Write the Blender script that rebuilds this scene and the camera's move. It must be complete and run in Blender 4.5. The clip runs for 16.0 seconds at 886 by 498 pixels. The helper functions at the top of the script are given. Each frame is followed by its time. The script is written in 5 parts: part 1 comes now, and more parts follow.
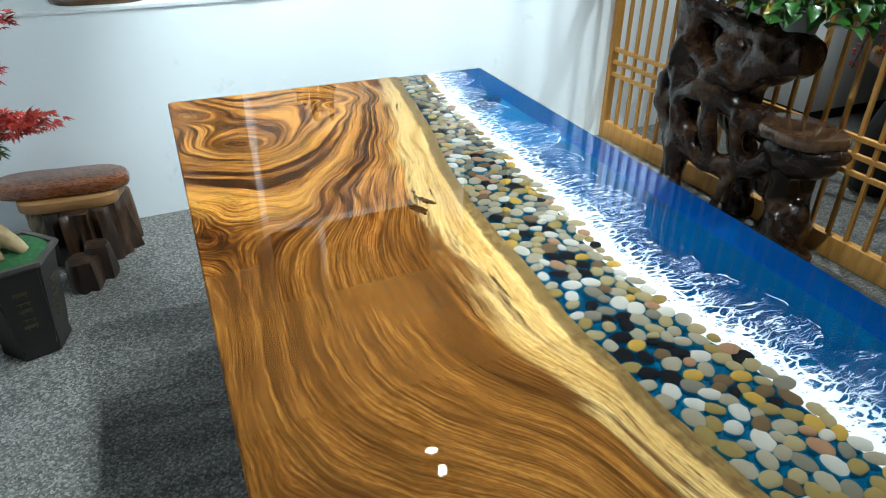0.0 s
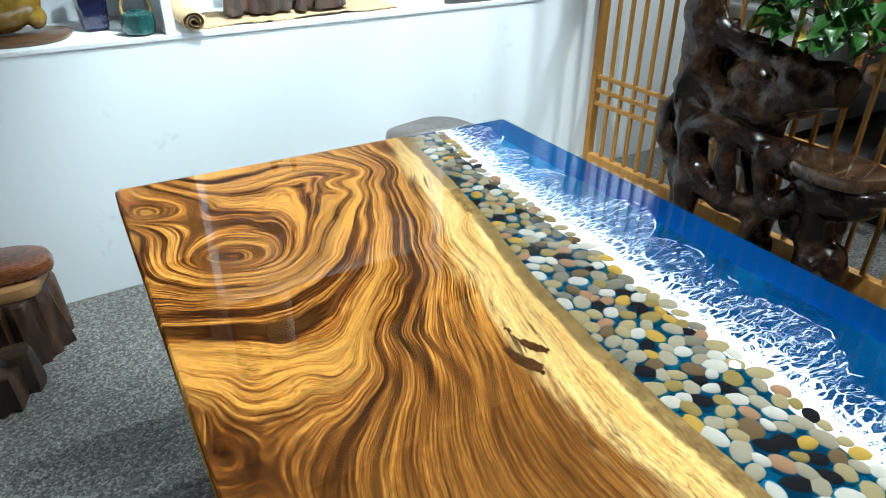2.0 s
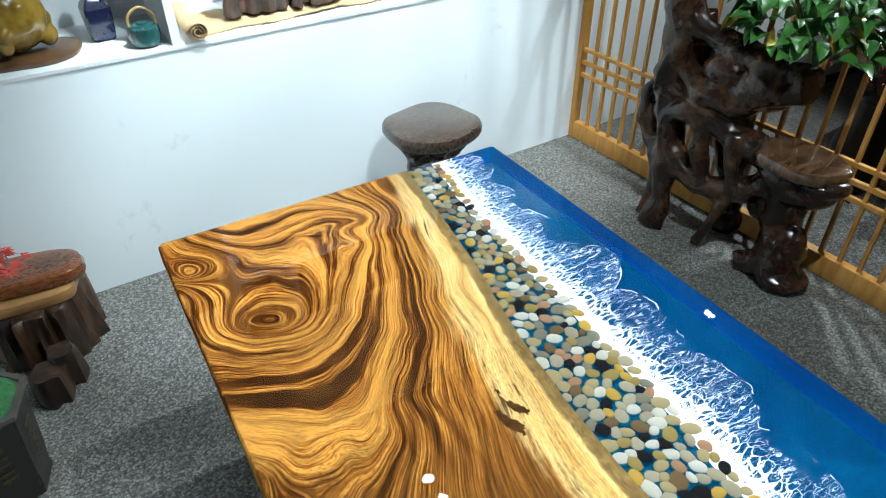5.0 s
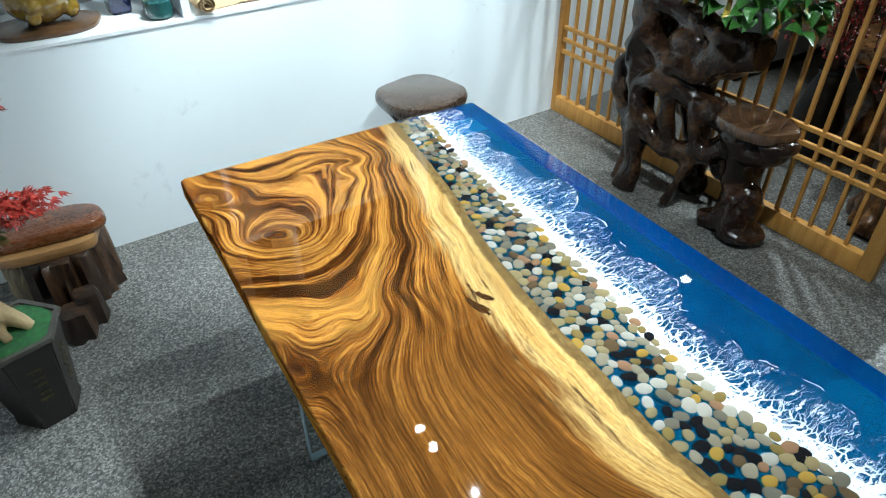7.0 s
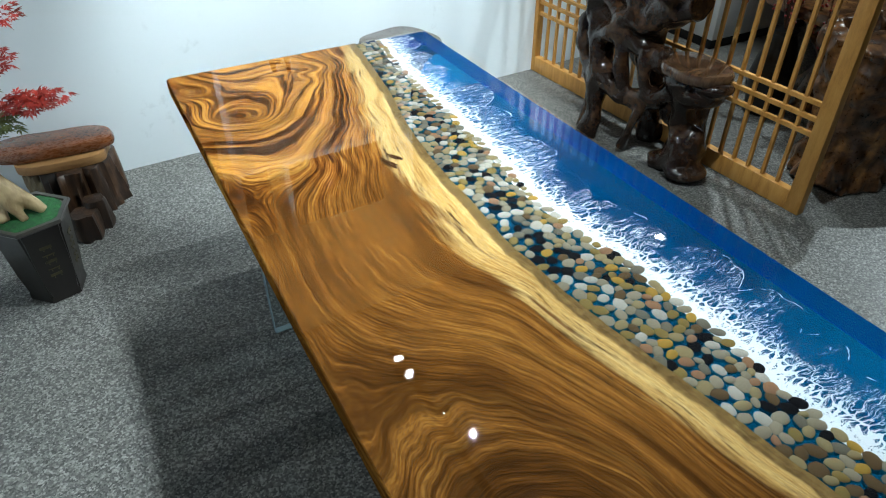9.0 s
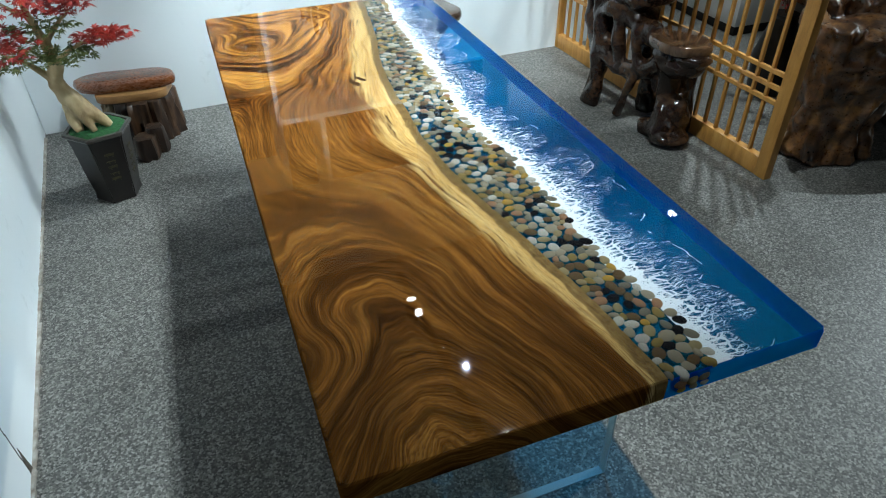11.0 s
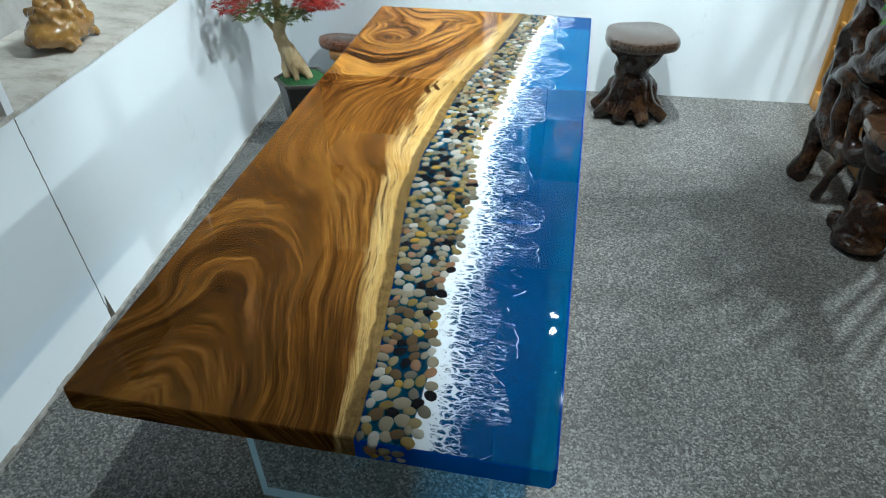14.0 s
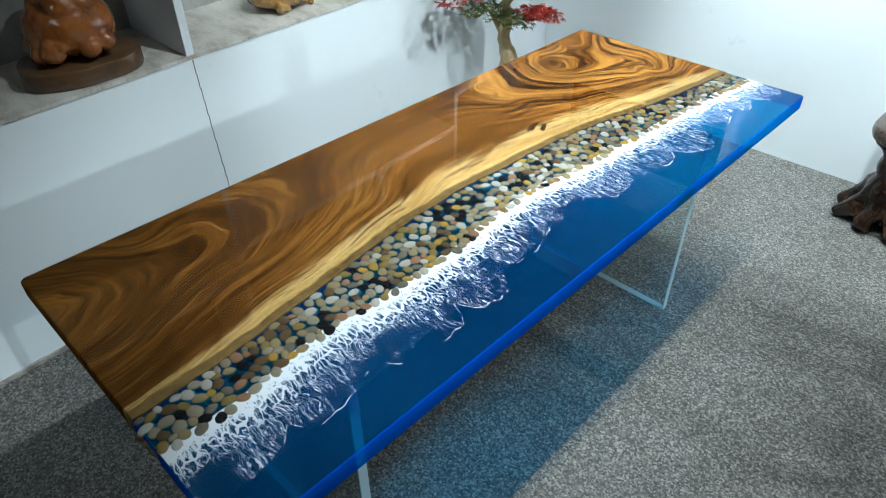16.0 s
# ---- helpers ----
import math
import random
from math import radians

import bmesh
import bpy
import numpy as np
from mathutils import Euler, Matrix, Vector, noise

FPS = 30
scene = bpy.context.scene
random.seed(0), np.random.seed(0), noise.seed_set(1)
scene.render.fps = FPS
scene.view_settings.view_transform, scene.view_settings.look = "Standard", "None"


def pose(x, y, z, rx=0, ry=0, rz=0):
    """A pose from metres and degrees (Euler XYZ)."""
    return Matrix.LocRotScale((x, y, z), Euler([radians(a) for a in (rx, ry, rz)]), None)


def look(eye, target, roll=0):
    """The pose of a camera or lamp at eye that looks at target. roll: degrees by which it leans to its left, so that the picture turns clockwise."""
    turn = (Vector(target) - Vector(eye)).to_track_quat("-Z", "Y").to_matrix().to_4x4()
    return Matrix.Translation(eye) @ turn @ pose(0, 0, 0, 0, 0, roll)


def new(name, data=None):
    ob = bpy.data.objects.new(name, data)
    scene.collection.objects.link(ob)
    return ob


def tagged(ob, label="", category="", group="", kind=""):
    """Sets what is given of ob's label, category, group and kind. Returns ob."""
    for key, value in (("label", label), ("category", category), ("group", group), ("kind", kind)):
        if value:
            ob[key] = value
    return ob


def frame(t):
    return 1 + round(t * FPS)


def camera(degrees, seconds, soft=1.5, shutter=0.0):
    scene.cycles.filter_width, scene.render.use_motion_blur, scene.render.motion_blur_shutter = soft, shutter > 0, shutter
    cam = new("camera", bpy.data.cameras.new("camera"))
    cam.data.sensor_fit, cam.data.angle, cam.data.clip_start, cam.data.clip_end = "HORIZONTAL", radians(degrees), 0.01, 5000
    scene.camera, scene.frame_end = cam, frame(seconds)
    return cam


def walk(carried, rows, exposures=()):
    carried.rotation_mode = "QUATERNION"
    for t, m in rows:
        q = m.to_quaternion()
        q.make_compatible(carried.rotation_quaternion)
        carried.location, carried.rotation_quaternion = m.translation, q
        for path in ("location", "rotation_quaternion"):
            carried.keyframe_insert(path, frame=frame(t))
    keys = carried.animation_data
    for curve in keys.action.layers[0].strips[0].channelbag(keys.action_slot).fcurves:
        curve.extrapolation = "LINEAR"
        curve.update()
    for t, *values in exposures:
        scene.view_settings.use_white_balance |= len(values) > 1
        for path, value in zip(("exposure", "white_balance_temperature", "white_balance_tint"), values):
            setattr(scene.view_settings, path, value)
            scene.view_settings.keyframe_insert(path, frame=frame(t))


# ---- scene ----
cam = camera(67.3, 16.0, soft=1.1)
PATH = [
    (0, (0.001, 0.323, 1.259), (0.673, 1.906, 0.238), 0.2),
    (0.5, (-0.017, 0.449, 1.229), (0.729, 2.017, 0.237), 0.8),
    (1, (-0.027, 0.581, 1.217), (0.768, 2.13, 0.233), 0.8),
    (1.5, (-0.025, 0.69, 1.213), (0.8, 2.225, 0.233), 0.2),
    (2, (-0.034, 0.782, 1.236), (0.835, 2.29, 0.252), 0.3),
    (2.5, (-0.039, 0.824, 1.282), (0.848, 2.315, 0.286), 0.1),
    (3, (-0.047, 0.838, 1.342), (0.846, 2.309, 0.322), 0.3),
    (3.5, (-0.044, 0.831, 1.4), (0.827, 2.28, 0.331), 0.1),
    (6, (-0.108, 0.67, 1.579), (0.708, 2.028, 0.359), -0.4),
    (6.5, (-0.143, 0.609, 1.576), (0.678, 1.968, 0.361), -0.3),
    (7, (-0.172, 0.52, 1.561), (0.654, 1.883, 0.354), -0.3),
    (7.5, (-0.183, 0.414, 1.534), (0.641, 1.793, 0.343), -0.2),
    (8, (-0.188, 0.306, 1.535), (0.63, 1.673, 0.326), -0.1),
    (8.5, (-0.182, 0.188, 1.513), (0.619, 1.568, 0.307), -0.2),
    (9, (-0.169, 0.048, 1.5), (0.59, 1.448, 0.29), -0.3),
    (9.5, (-0.144, -0.092, 1.488), (0.558, 1.337, 0.278), -0.6),
    (10, (-0.133, -0.263, 1.492), (0.525, 1.192, 0.287), 0.0),
    (12.5, (0.24, -0.654, 1.585), (0.545, 0.896, 0.358), 1.2),
    (13, (0.379, -0.645, 1.595), (0.545, 0.916, 0.356), 3.5),
    (13.5, (0.59, -0.636, 1.596), (0.501, 0.941, 0.368), -0.3),
    (14, (0.779, -0.591, 1.607), (0.452, 0.954, 0.38), -0.9),
    (14.5, (0.929, -0.511, 1.623), (0.407, 0.974, 0.389), -0.1),
    (15, (1.091, -0.4, 1.64), (0.351, 0.985, 0.401), 0.1),
    (15.5, (1.236, -0.279, 1.657), (0.309, 0.984, 0.413), -0.4),
    (16, (1.358, -0.132, 1.638), (0.25, 0.989, 0.407), -0.5),
]
walk(cam, [(t, look(eye, target, roll)) for t, eye, target, roll in PATH])

# ---- world and lamps ----
world = bpy.data.worlds.new("world")
scene.world = world
world.use_nodes = True
world.node_tree.nodes["Background"].inputs[0].default_value = (0.75, 0.87, 1.0, 1)
world.node_tree.nodes["Background"].inputs[1].default_value = 0.050

CEIL = 2.82
COOL = (0.80, 0.95, 1.0)


def spot(name, at, aim, watts, size, blend=0.5, radius=0.03, colour=COOL):
    data = bpy.data.lights.new(name, "SPOT")
    data.energy, data.spot_size, data.spot_blend, data.shadow_soft_size, data.color = watts, radians(size), blend, radius, colour
    ob = new(name, data)
    ob.matrix_world = look(at, aim)
    return ob


# face of each lamp, what it is turned to, watts, cone, radius of its face
LAMPS = [((0.825, 2.400, 2.68), (0.85, 3.0, 0.80), 440, 60, 0.028),
         ((0.826, 2.270, 2.68), (-0.72, 1.95, 0.85), 185, 46, 0.026),
         ((0.860, 1.950, 2.68), (0.38, 1.52, 0.75), 155, 42, 0.004),
         ((0.925, 1.770, 2.68), (0.36, 0.10, 0.75), 66, 58, 0.002),
         ((0.945, 1.270, 2.70), (0.45, 1.78, 0.00), 205, 104, 0.008)]
for at, aim, watts, size, face in LAMPS:
    d = (Vector(aim) - Vector(at)).normalized()
    spot("track_spot_light", Vector(at) + d * 0.012, aim, watts, size, 0.6, 0.010 if face > 0.007 else 0.002)
spot("side_spot_light", (2.68, 2.40, 2.50), (1.85, 2.75, 0.40), 190, 84)
spot("east_spot_light", (5.30, 1.47, 2.30), (1.6, 1.2, 0.0), 400, 40, 0.5, 0.015)
# soft area fill added to lift the whole room; it has no fitting
fill = bpy.data.lights.new("added_fill_light", "AREA")
fill.shape, fill.size, fill.size_y, fill.energy, fill.color = "RECTANGLE", 1.2, 0.6, 9, COOL
ob = new("added_fill_light", fill)
ob.matrix_world = pose(1.6, -1.6, CEIL - 0.06)

# ---- materials ----


def mat(name):
    m = bpy.data.materials.new(name)
    m.use_nodes = True
    nt = m.node_tree
    return m, nt, nt.nodes["Principled BSDF"]


def nd(nt, kind, ins=None, **attrs):
    n = nt.nodes.new(kind)
    for k, v in attrs.items():
        setattr(n, k, v)
    for k, v in (ins or {}).items():
        if isinstance(v, bpy.types.NodeSocket):
            nt.links.new(v, n.inputs[k])
        else:
            n.inputs[k].default_value = v
    return n


def ramp(nt, fac, stops, mode="LINEAR"):
    r = nd(nt, "ShaderNodeValToRGB", {0: fac})
    r.color_ramp.interpolation = mode
    els = r.color_ramp.elements
    while len(els) < len(stops):
        els.new(0.5)
    for e, (p, c) in zip(els, stops):
        e.position = p
        e.color = (*c, 1) if len(c) == 3 else c
    return r.outputs[0]


def mth(nt, op, a, b=0.0, c=0.0, clamp=False):
    n = nd(nt, "ShaderNodeMath", {0: a, 1: b, 2: c}, operation=op, use_clamp=clamp)
    return n.outputs[0]


def smooth(nt, v, lo, hi):
    n = nd(nt, "ShaderNodeMapRange", {0: v, 1: lo, 2: hi}, interpolation_type="SMOOTHSTEP")
    return n.outputs[0]


def mix(nt, fac, a, b, blend="MIX"):
    n = nt.nodes.new("ShaderNodeMix")
    n.data_type, n.blend_type = "RGBA", blend
    for i, v in ((0, fac), (6, a), (7, b)):
        if isinstance(v, bpy.types.NodeSocket):
            nt.links.new(v, n.inputs[i])
        else:
            n.inputs[i].default_value = (*v, 1) if i and len(v) == 3 else v
    return n.outputs[2]


def noisy(nt, vec, scale, detail=4, rough=0.55, dist=0.0):
    n = nd(nt, "ShaderNodeTexNoise", {"Scale": scale, "Detail": detail, "Roughness": rough, "Distortion": dist})
    if vec is not None:
        nt.links.new(vec, n.inputs["Vector"])
    return n.outputs[0]


def bump(nt, bs, h, strength=0.2, dist=0.01):
    b = nd(nt, "ShaderNodeBump", {"Strength": strength, "Distance": dist, "Height": h})
    nt.links.new(b.outputs[0], bs.inputs["Normal"])


def coords(nt, scale=(1, 1, 1)):
    tc = nd(nt, "ShaderNodeTexCoord")
    mp = nd(nt, "ShaderNodeMapping", {0: tc.outputs["Object"], 3: scale})
    return mp.outputs[0]


def simple(name, stops, scale=8.0, rough=0.5, metal=0.0, stretch=(1, 1, 1), relief=0.15, coat=0.0, fine=60.0):
    """A surface with broad stains and fine grain between two or more tones."""
    m, nt, bs = mat(name)
    v = coords(nt, stretch)
    big, small = noisy(nt, v, scale, 5, 0.6, 0.3), noisy(nt, v, fine, 3)
    f = mth(nt, "ADD", mth(nt, "MULTIPLY", big, 0.75), mth(nt, "MULTIPLY", small, 0.25))
    n = len(stops)
    col = ramp(nt, f, [(0.32 + 0.36 * i / max(1, n - 1), c) for i, c in enumerate(stops)])
    nt.links.new(col, bs.inputs["Base Color"])
    nt.links.new(mth(nt, "ADD", mth(nt, "MULTIPLY", small, 0.2), rough - 0.1), bs.inputs["Roughness"])
    bs.inputs["Metallic"].default_value = metal
    bs.inputs["Coat Weight"].default_value = coat
    bs.inputs["Coat Roughness"].default_value = 0.08
    if relief:
        bump(nt, bs, f, relief, 0.01)
    return m


# white painted wall with faint grey scuffs
WALL, nt, bs = mat("white_wall_paint")
v = coords(nt)
f1, f2 = noisy(nt, v, 1.6, 4), noisy(nt, v, 14, 6, 0.7)
scuff = smooth(nt, mth(nt, "MULTIPLY", f1, f2), 0.36, 0.46)
nt.links.new(mix(nt, mth(nt, "MULTIPLY", scuff, 0.30), (0.78, 0.83, 0.86), (0.50, 0.53, 0.55)), bs.inputs["Base Color"])
bs.inputs["Roughness"].default_value = 0.7
bump(nt, bs, noisy(nt, v, 120, 3), 0.05, 0.004)

# speckled grey granite-like floor
FLOOR, nt, bs = mat("speckled_stone_floor")
v = coords(nt)
chip = nd(nt, "ShaderNodeTexVoronoi", {"Vector": v, "Scale": 185.0}).outputs["Color"]
chipv = nd(nt, "ShaderNodeSeparateColor", {0: chip}).outputs[0]
n1, n2, n3 = noisy(nt, v, 95, 3, 0.7), noisy(nt, v, 2.2, 4, 0.6), noisy(nt, v, 30, 3)
f = mth(nt, "ADD", mth(nt, "MULTIPLY", chipv, 0.45), mth(nt, "MULTIPLY", n1, 0.55))
col = ramp(nt, f, [(0.26, (0.038, 0.037, 0.034)), (0.44, (0.10, 0.098, 0.09)), (0.58, (0.17, 0.166, 0.153)), (0.76, (0.36, 0.352, 0.33))])
col = mix(nt, smooth(nt, n2, 0.35, 0.7), mix(nt, 1.0, col, (0.86, 0.86, 0.86), "MULTIPLY"), mix(nt, 1.0, col, (0.66, 0.655, 0.64), "MULTIPLY"))
nt.links.new(col, bs.inputs["Base Color"])
nt.links.new(mth(nt, "ADD", mth(nt, "MULTIPLY", n3, 0.25), 0.38), bs.inputs["Roughness"])
bump(nt, bs, f, 0.12, 0.003)

# figured slab wood: colour follows the grain field stored on the mesh
WOOD, nt, bs = mat("figured_slab_wood")
gr = nd(nt, "ShaderNodeAttribute", attribute_name="grain").outputs["Vector"]
zone = nd(nt, "ShaderNodeAttribute", attribute_name="zone").outputs["Vector"]
gsep, zsep = nd(nt, "ShaderNodeSeparateXYZ", {0: gr}), nd(nt, "ShaderNodeSeparateXYZ", {0: zone})
phase, edge, sap, fig = gsep.outputs[0], zsep.outputs[0], zsep.outputs[1], zsep.outputs[2]
ob_v = coords(nt)
osep = nd(nt, "ShaderNodeSeparateXYZ", {0: ob_v})


# fibres run with the figure at both ends and straight along the live edge between them
mid = mth(nt, "MULTIPLY", mth(nt, "SUBTRACT", 1.0, fig), mth(nt, "SUBTRACT", 1.0, gsep.outputs[1]))
fibre = mth(nt, "ADD", mth(nt, "MULTIPLY", phase, mth(nt, "SUBTRACT", 1.0, mid)), mth(nt, "MULTIPLY", mth(nt, "MULTIPLY", edge, 0.5), mid))


def grainvec(k, a):
    return nd(nt, "ShaderNodeCombineXYZ", {0: mth(nt, "MULTIPLY", fibre, k), 1: mth(nt, "MULTIPLY", osep.outputs[0], a),
                                           2: mth(nt, "MULTIPLY", osep.outputs[1], a)}).outputs[0]


broad = noisy(nt, grainvec(15, 1.2), 1.0, 2, 0.5)
band = noisy(nt, grainvec(46, 2.0), 1.0, 7, 0.72)
fine = noisy(nt, grainvec(700, 9), 1.0, 4, 0.75)
pore = noisy(nt, grainvec(1700, 120), 1.0, 2, 0.5)
hair = noisy(nt, grainvec(300, 3.2), 1.0, 5, 0.72)
patchy = noisy(nt, ob_v, 3.2, 3, 0.6)
tone = mth(nt, "ADD", mth(nt, "ADD", mth(nt, "MULTIPLY", broad, 0.42), mth(nt, "MULTIPLY", band, 0.35)), mth(nt, "ADD", mth(nt, "ADD", mth(nt, "MULTIPLY", mth(nt, "SUBTRACT", fine, 0.5), mth(nt, "ADD", mth(nt, "MULTIPLY", fig, 0.18), 0.36)), 0.25), mth(nt, "MULTIPLY", mth(nt, "SUBTRACT", patchy, 0.5), 0.12)))
stripe = noisy(nt, grainvec(120, 2.2), 1.0, 4, 0.65)
tone = mth(nt, "ADD", tone, mth(nt, "MULTIPLY", mth(nt, "SUBTRACT", stripe, 0.5), mth(nt, "ADD", mth(nt, "ADD", mth(nt, "MULTIPLY", fig, 0.18), mth(nt, "MULTIPLY", gsep.outputs[1], 0.03)), 0.13)))
tone = mth(nt, "ADD", tone, mth(nt, "MULTIPLY", mth(nt, "SUBTRACT", hair, 0.5), mth(nt, "ADD", mth(nt, "ADD", mth(nt, "MULTIPLY", fig, 0.14), mth(nt, "MULTIPLY", gsep.outputs[1], 0.02)), 0.24)))
tone = mth(nt, "SUBTRACT", tone, mth(nt, "SUBTRACT", 0.195, mth(nt, "MULTIPLY", fig, 0.015)))
ph = mth(nt, "ADD", phase, mth(nt, "MULTIPLY", mth(nt, "SUBTRACT", noisy(nt, ob_v, 9, 5, 0.65), 0.5), 0.022))
ph = mth(nt, "ADD", ph, mth(nt, "MULTIPLY", mth(nt, "SUBTRACT", stripe, 0.5), 0.016))
ph2 = mth(nt, "MULTIPLY", ph, 2.0)


def bands(stops):
    """Dark growth bands at given grain phases."""
    out = [(0.0, (0, 0, 0))]
    for p, wd, k in stops:
        out += [((p - wd) * 2, (0, 0, 0)), (p * 2, (k, k, k)), ((p + wd) * 2, (0, 0, 0))]
    return ramp(nt, ph2, out)


dfar = bands([(0.140, 0.009, 0.7), (0.158, 0.012, 1.0), (0.186, 0.006, 0.5), (0.258, 0.012, 1.0), (0.282, 0.008, 0.7), (0.308, 0.006, 0.5), (0.338, 0.009, 0.9), (0.375, 0.008, 0.6), (0.400, 0.006, 0.5)])
dnear = bands([(0.105, 0.012, 0.7), (0.145, 0.014, 0.6), (0.185, 0.012, 0.7), (0.222, 0.018, 0.9), (0.262, 0.012, 0.4), (0.305, 0.014, 0.6)])
dnear = mth(nt, "MULTIPLY", dnear, mth(nt, "ADD", mth(nt, "MULTIPLY", gsep.outputs[1], 0.55), 0.1))
dband = mth(nt, "ADD", mth(nt, "MULTIPLY", dfar, fig), mth(nt, "MULTIPLY", dnear, mth(nt, "SUBTRACT", 1.0, fig)))
tone = mth(nt, "SUBTRACT", tone, mth(nt, "MULTIPLY", dband, mth(nt, "ADD", mth(nt, "MULTIPLY", noisy(nt, ob_v, 6, 4, 0.65), 0.24), 0.05)))
tone = mth(nt, "ADD", mth(nt, "MULTIPLY", mth(nt, "SUBTRACT", tone, 0.44), mth(nt, "SUBTRACT", 1.40, mth(nt, "ADD", mth(nt, "MULTIPLY", mid, 0.95), mth(nt, "MULTIPLY", gsep.outputs[1], 0.50)))), mth(nt, "ADD", mth(nt, "ADD", mth(nt, "MULTIPLY", mid, 0.012), mth(nt, "MULTIPLY", fig, 0.016)), 0.474))
tone = mth(nt, "ADD", tone, mth(nt, "MULTIPLY", mid, mth(nt, "ADD", mth(nt, "MULTIPLY", mth(nt, "SUBTRACT", hair, 0.5), 0.09), mth(nt, "MULTIPLY", mth(nt, "SUBTRACT", fine, 0.5), 0.24))))
tone = mth(nt, "ADD", tone, mth(nt, "MULTIPLY", mth(nt, "SUBTRACT", fine, 0.5), 0.16))
vein = mth(nt, "SUBTRACT", 1.0, smooth(nt, mth(nt, "ABSOLUTE", mth(nt, "SUBTRACT", noisy(nt, grainvec(26, 2.2), 1.0, 3, 0.6), 0.5)), 0.0, 0.035))
plain = ramp(nt, tone, [(0.30, (0.024, 0.008, 0.002)), (0.40, (0.085, 0.032, 0.007)), (0.49, (0.225, 0.088, 0.016)), (0.60, (0.47, 0.225, 0.046))])
plain = mix(nt, gsep.outputs[1], mix(nt, 1.0, plain, (1.02, 1.0, 0.98), "MULTIPLY"), plain)
plain = mix(nt, mth(nt, "MULTIPLY", vein, 0.10), plain, (0.03, 0.010, 0.003))
figured = ramp(nt, tone, [(0.35, (0.024, 0.006, 0.0018)), (0.43, (0.13, 0.034, 0.006)), (0.50, (0.40, 0.145, 0.022)), (0.60, (0.70, 0.36, 0.075))])
figured = mix(nt, mth(nt, "MULTIPLY", vein, 0.3), figured, (0.05, 0.012, 0.003))
heart = mix(nt, fig, plain, figured)
# torn dark streaks that run with the grain, and paler ones between them
dark_s = smooth(nt, noisy(nt, grainvec(85, 2.6), 1.0, 6, 0.72), 0.50, 0.60)
pale_s = smooth(nt, noisy(nt, grainvec(105, 3.1), 1.0, 6, 0.72), 0.52, 0.63)
gain_s = mth(nt, "ADD", mth(nt, "MULTIPLY", mth(nt, "MAXIMUM", gsep.outputs[1], mth(nt, "MULTIPLY", fig, 0.4)), 0.42), 0.16)
heart = mix(nt, mth(nt, "MULTIPLY", pale_s, mth(nt, "MULTIPLY", gain_s, 0.6)), heart, (0.44, 0.21, 0.045))
heart = mix(nt, mth(nt, "MULTIPLY", dark_s, gain_s), heart, (0.035, 0.012, 0.003))
sapc = ramp(nt, mth(nt, "ADD", mth(nt, "MULTIPLY", band, 0.6), mth(nt, "MULTIPLY", fine, 0.4)),
            [(0.36, (0.24, 0.115, 0.03)), (0.45, (0.56, 0.35, 0.115)), (0.58, (0.76, 0.58, 0.27))])
sapm = smooth(nt, mth(nt, "ADD", sap, mth(nt, "MULTIPLY", mth(nt, "SUBTRACT", band, 0.5), 1.6)), 0.85, 1.10)
sap_s = smooth(nt, noisy(nt, grainvec(95, 4.0), 1.0, 6, 0.75), 0.50, 0.60)
sapc = mix(nt, mth(nt, "MULTIPLY", sap_s, mth(nt, "MULTIPLY", smooth(nt, sap, 0.15, 0.8), 0.6)), sapc, (0.17, 0.075, 0.02))
woodc = mix(nt, sapm, sapc, heart)
barkc = ramp(nt, mth(nt, "ADD", mth(nt, "MULTIPLY", band, 0.5), mth(nt, "MULTIPLY", noisy(nt, ob_v, 70, 4, 0.7), 0.5)),
             [(0.35, (0.10, 0.060, 0.022)), (0.55, (0.26, 0.17, 0.065)), (0.7, (0.42, 0.30, 0.13))])
barkm = smooth(nt, mth(nt, "ADD", edge, mth(nt, "MULTIPLY", mth(nt, "SUBTRACT", noisy(nt, ob_v, 22, 3), 0.5), 0.018)), 0.019, 0.025)
woodc = mix(nt, barkm, barkc, woodc)
# dark spalted flecks in the sapwood
fleck = mth(nt, "MULTIPLY", smooth(nt, noisy(nt, grainvec(120, 9), 1.0, 4, 0.7), 0.56, 0.66), smooth(nt, noisy(nt, ob_v, 5.5, 2), 0.36, 0.52))
fleckz = mth(nt, "MULTIPLY", fleck, mth(nt, "MULTIPLY", smooth(nt, sap, 0.25, 0.6), mth(nt, "SUBTRACT", 1.0, smooth(nt, sap, 1.2, 1.8))))
woodc = mix(nt, mth(nt, "MULTIPLY", fleckz, 0.92), woodc, (0.05, 0.022, 0.01))
woodc = mix(nt, mth(nt, "MULTIPLY", smooth(nt, pore, 0.48, 0.62), 0.55), woodc, (0.10, 0.04, 0.012))
nt.links.new(woodc, bs.inputs["Base Color"])
bs.inputs["Roughness"].default_value = 0.6
bs.inputs["Specular IOR Level"].default_value = 0.0

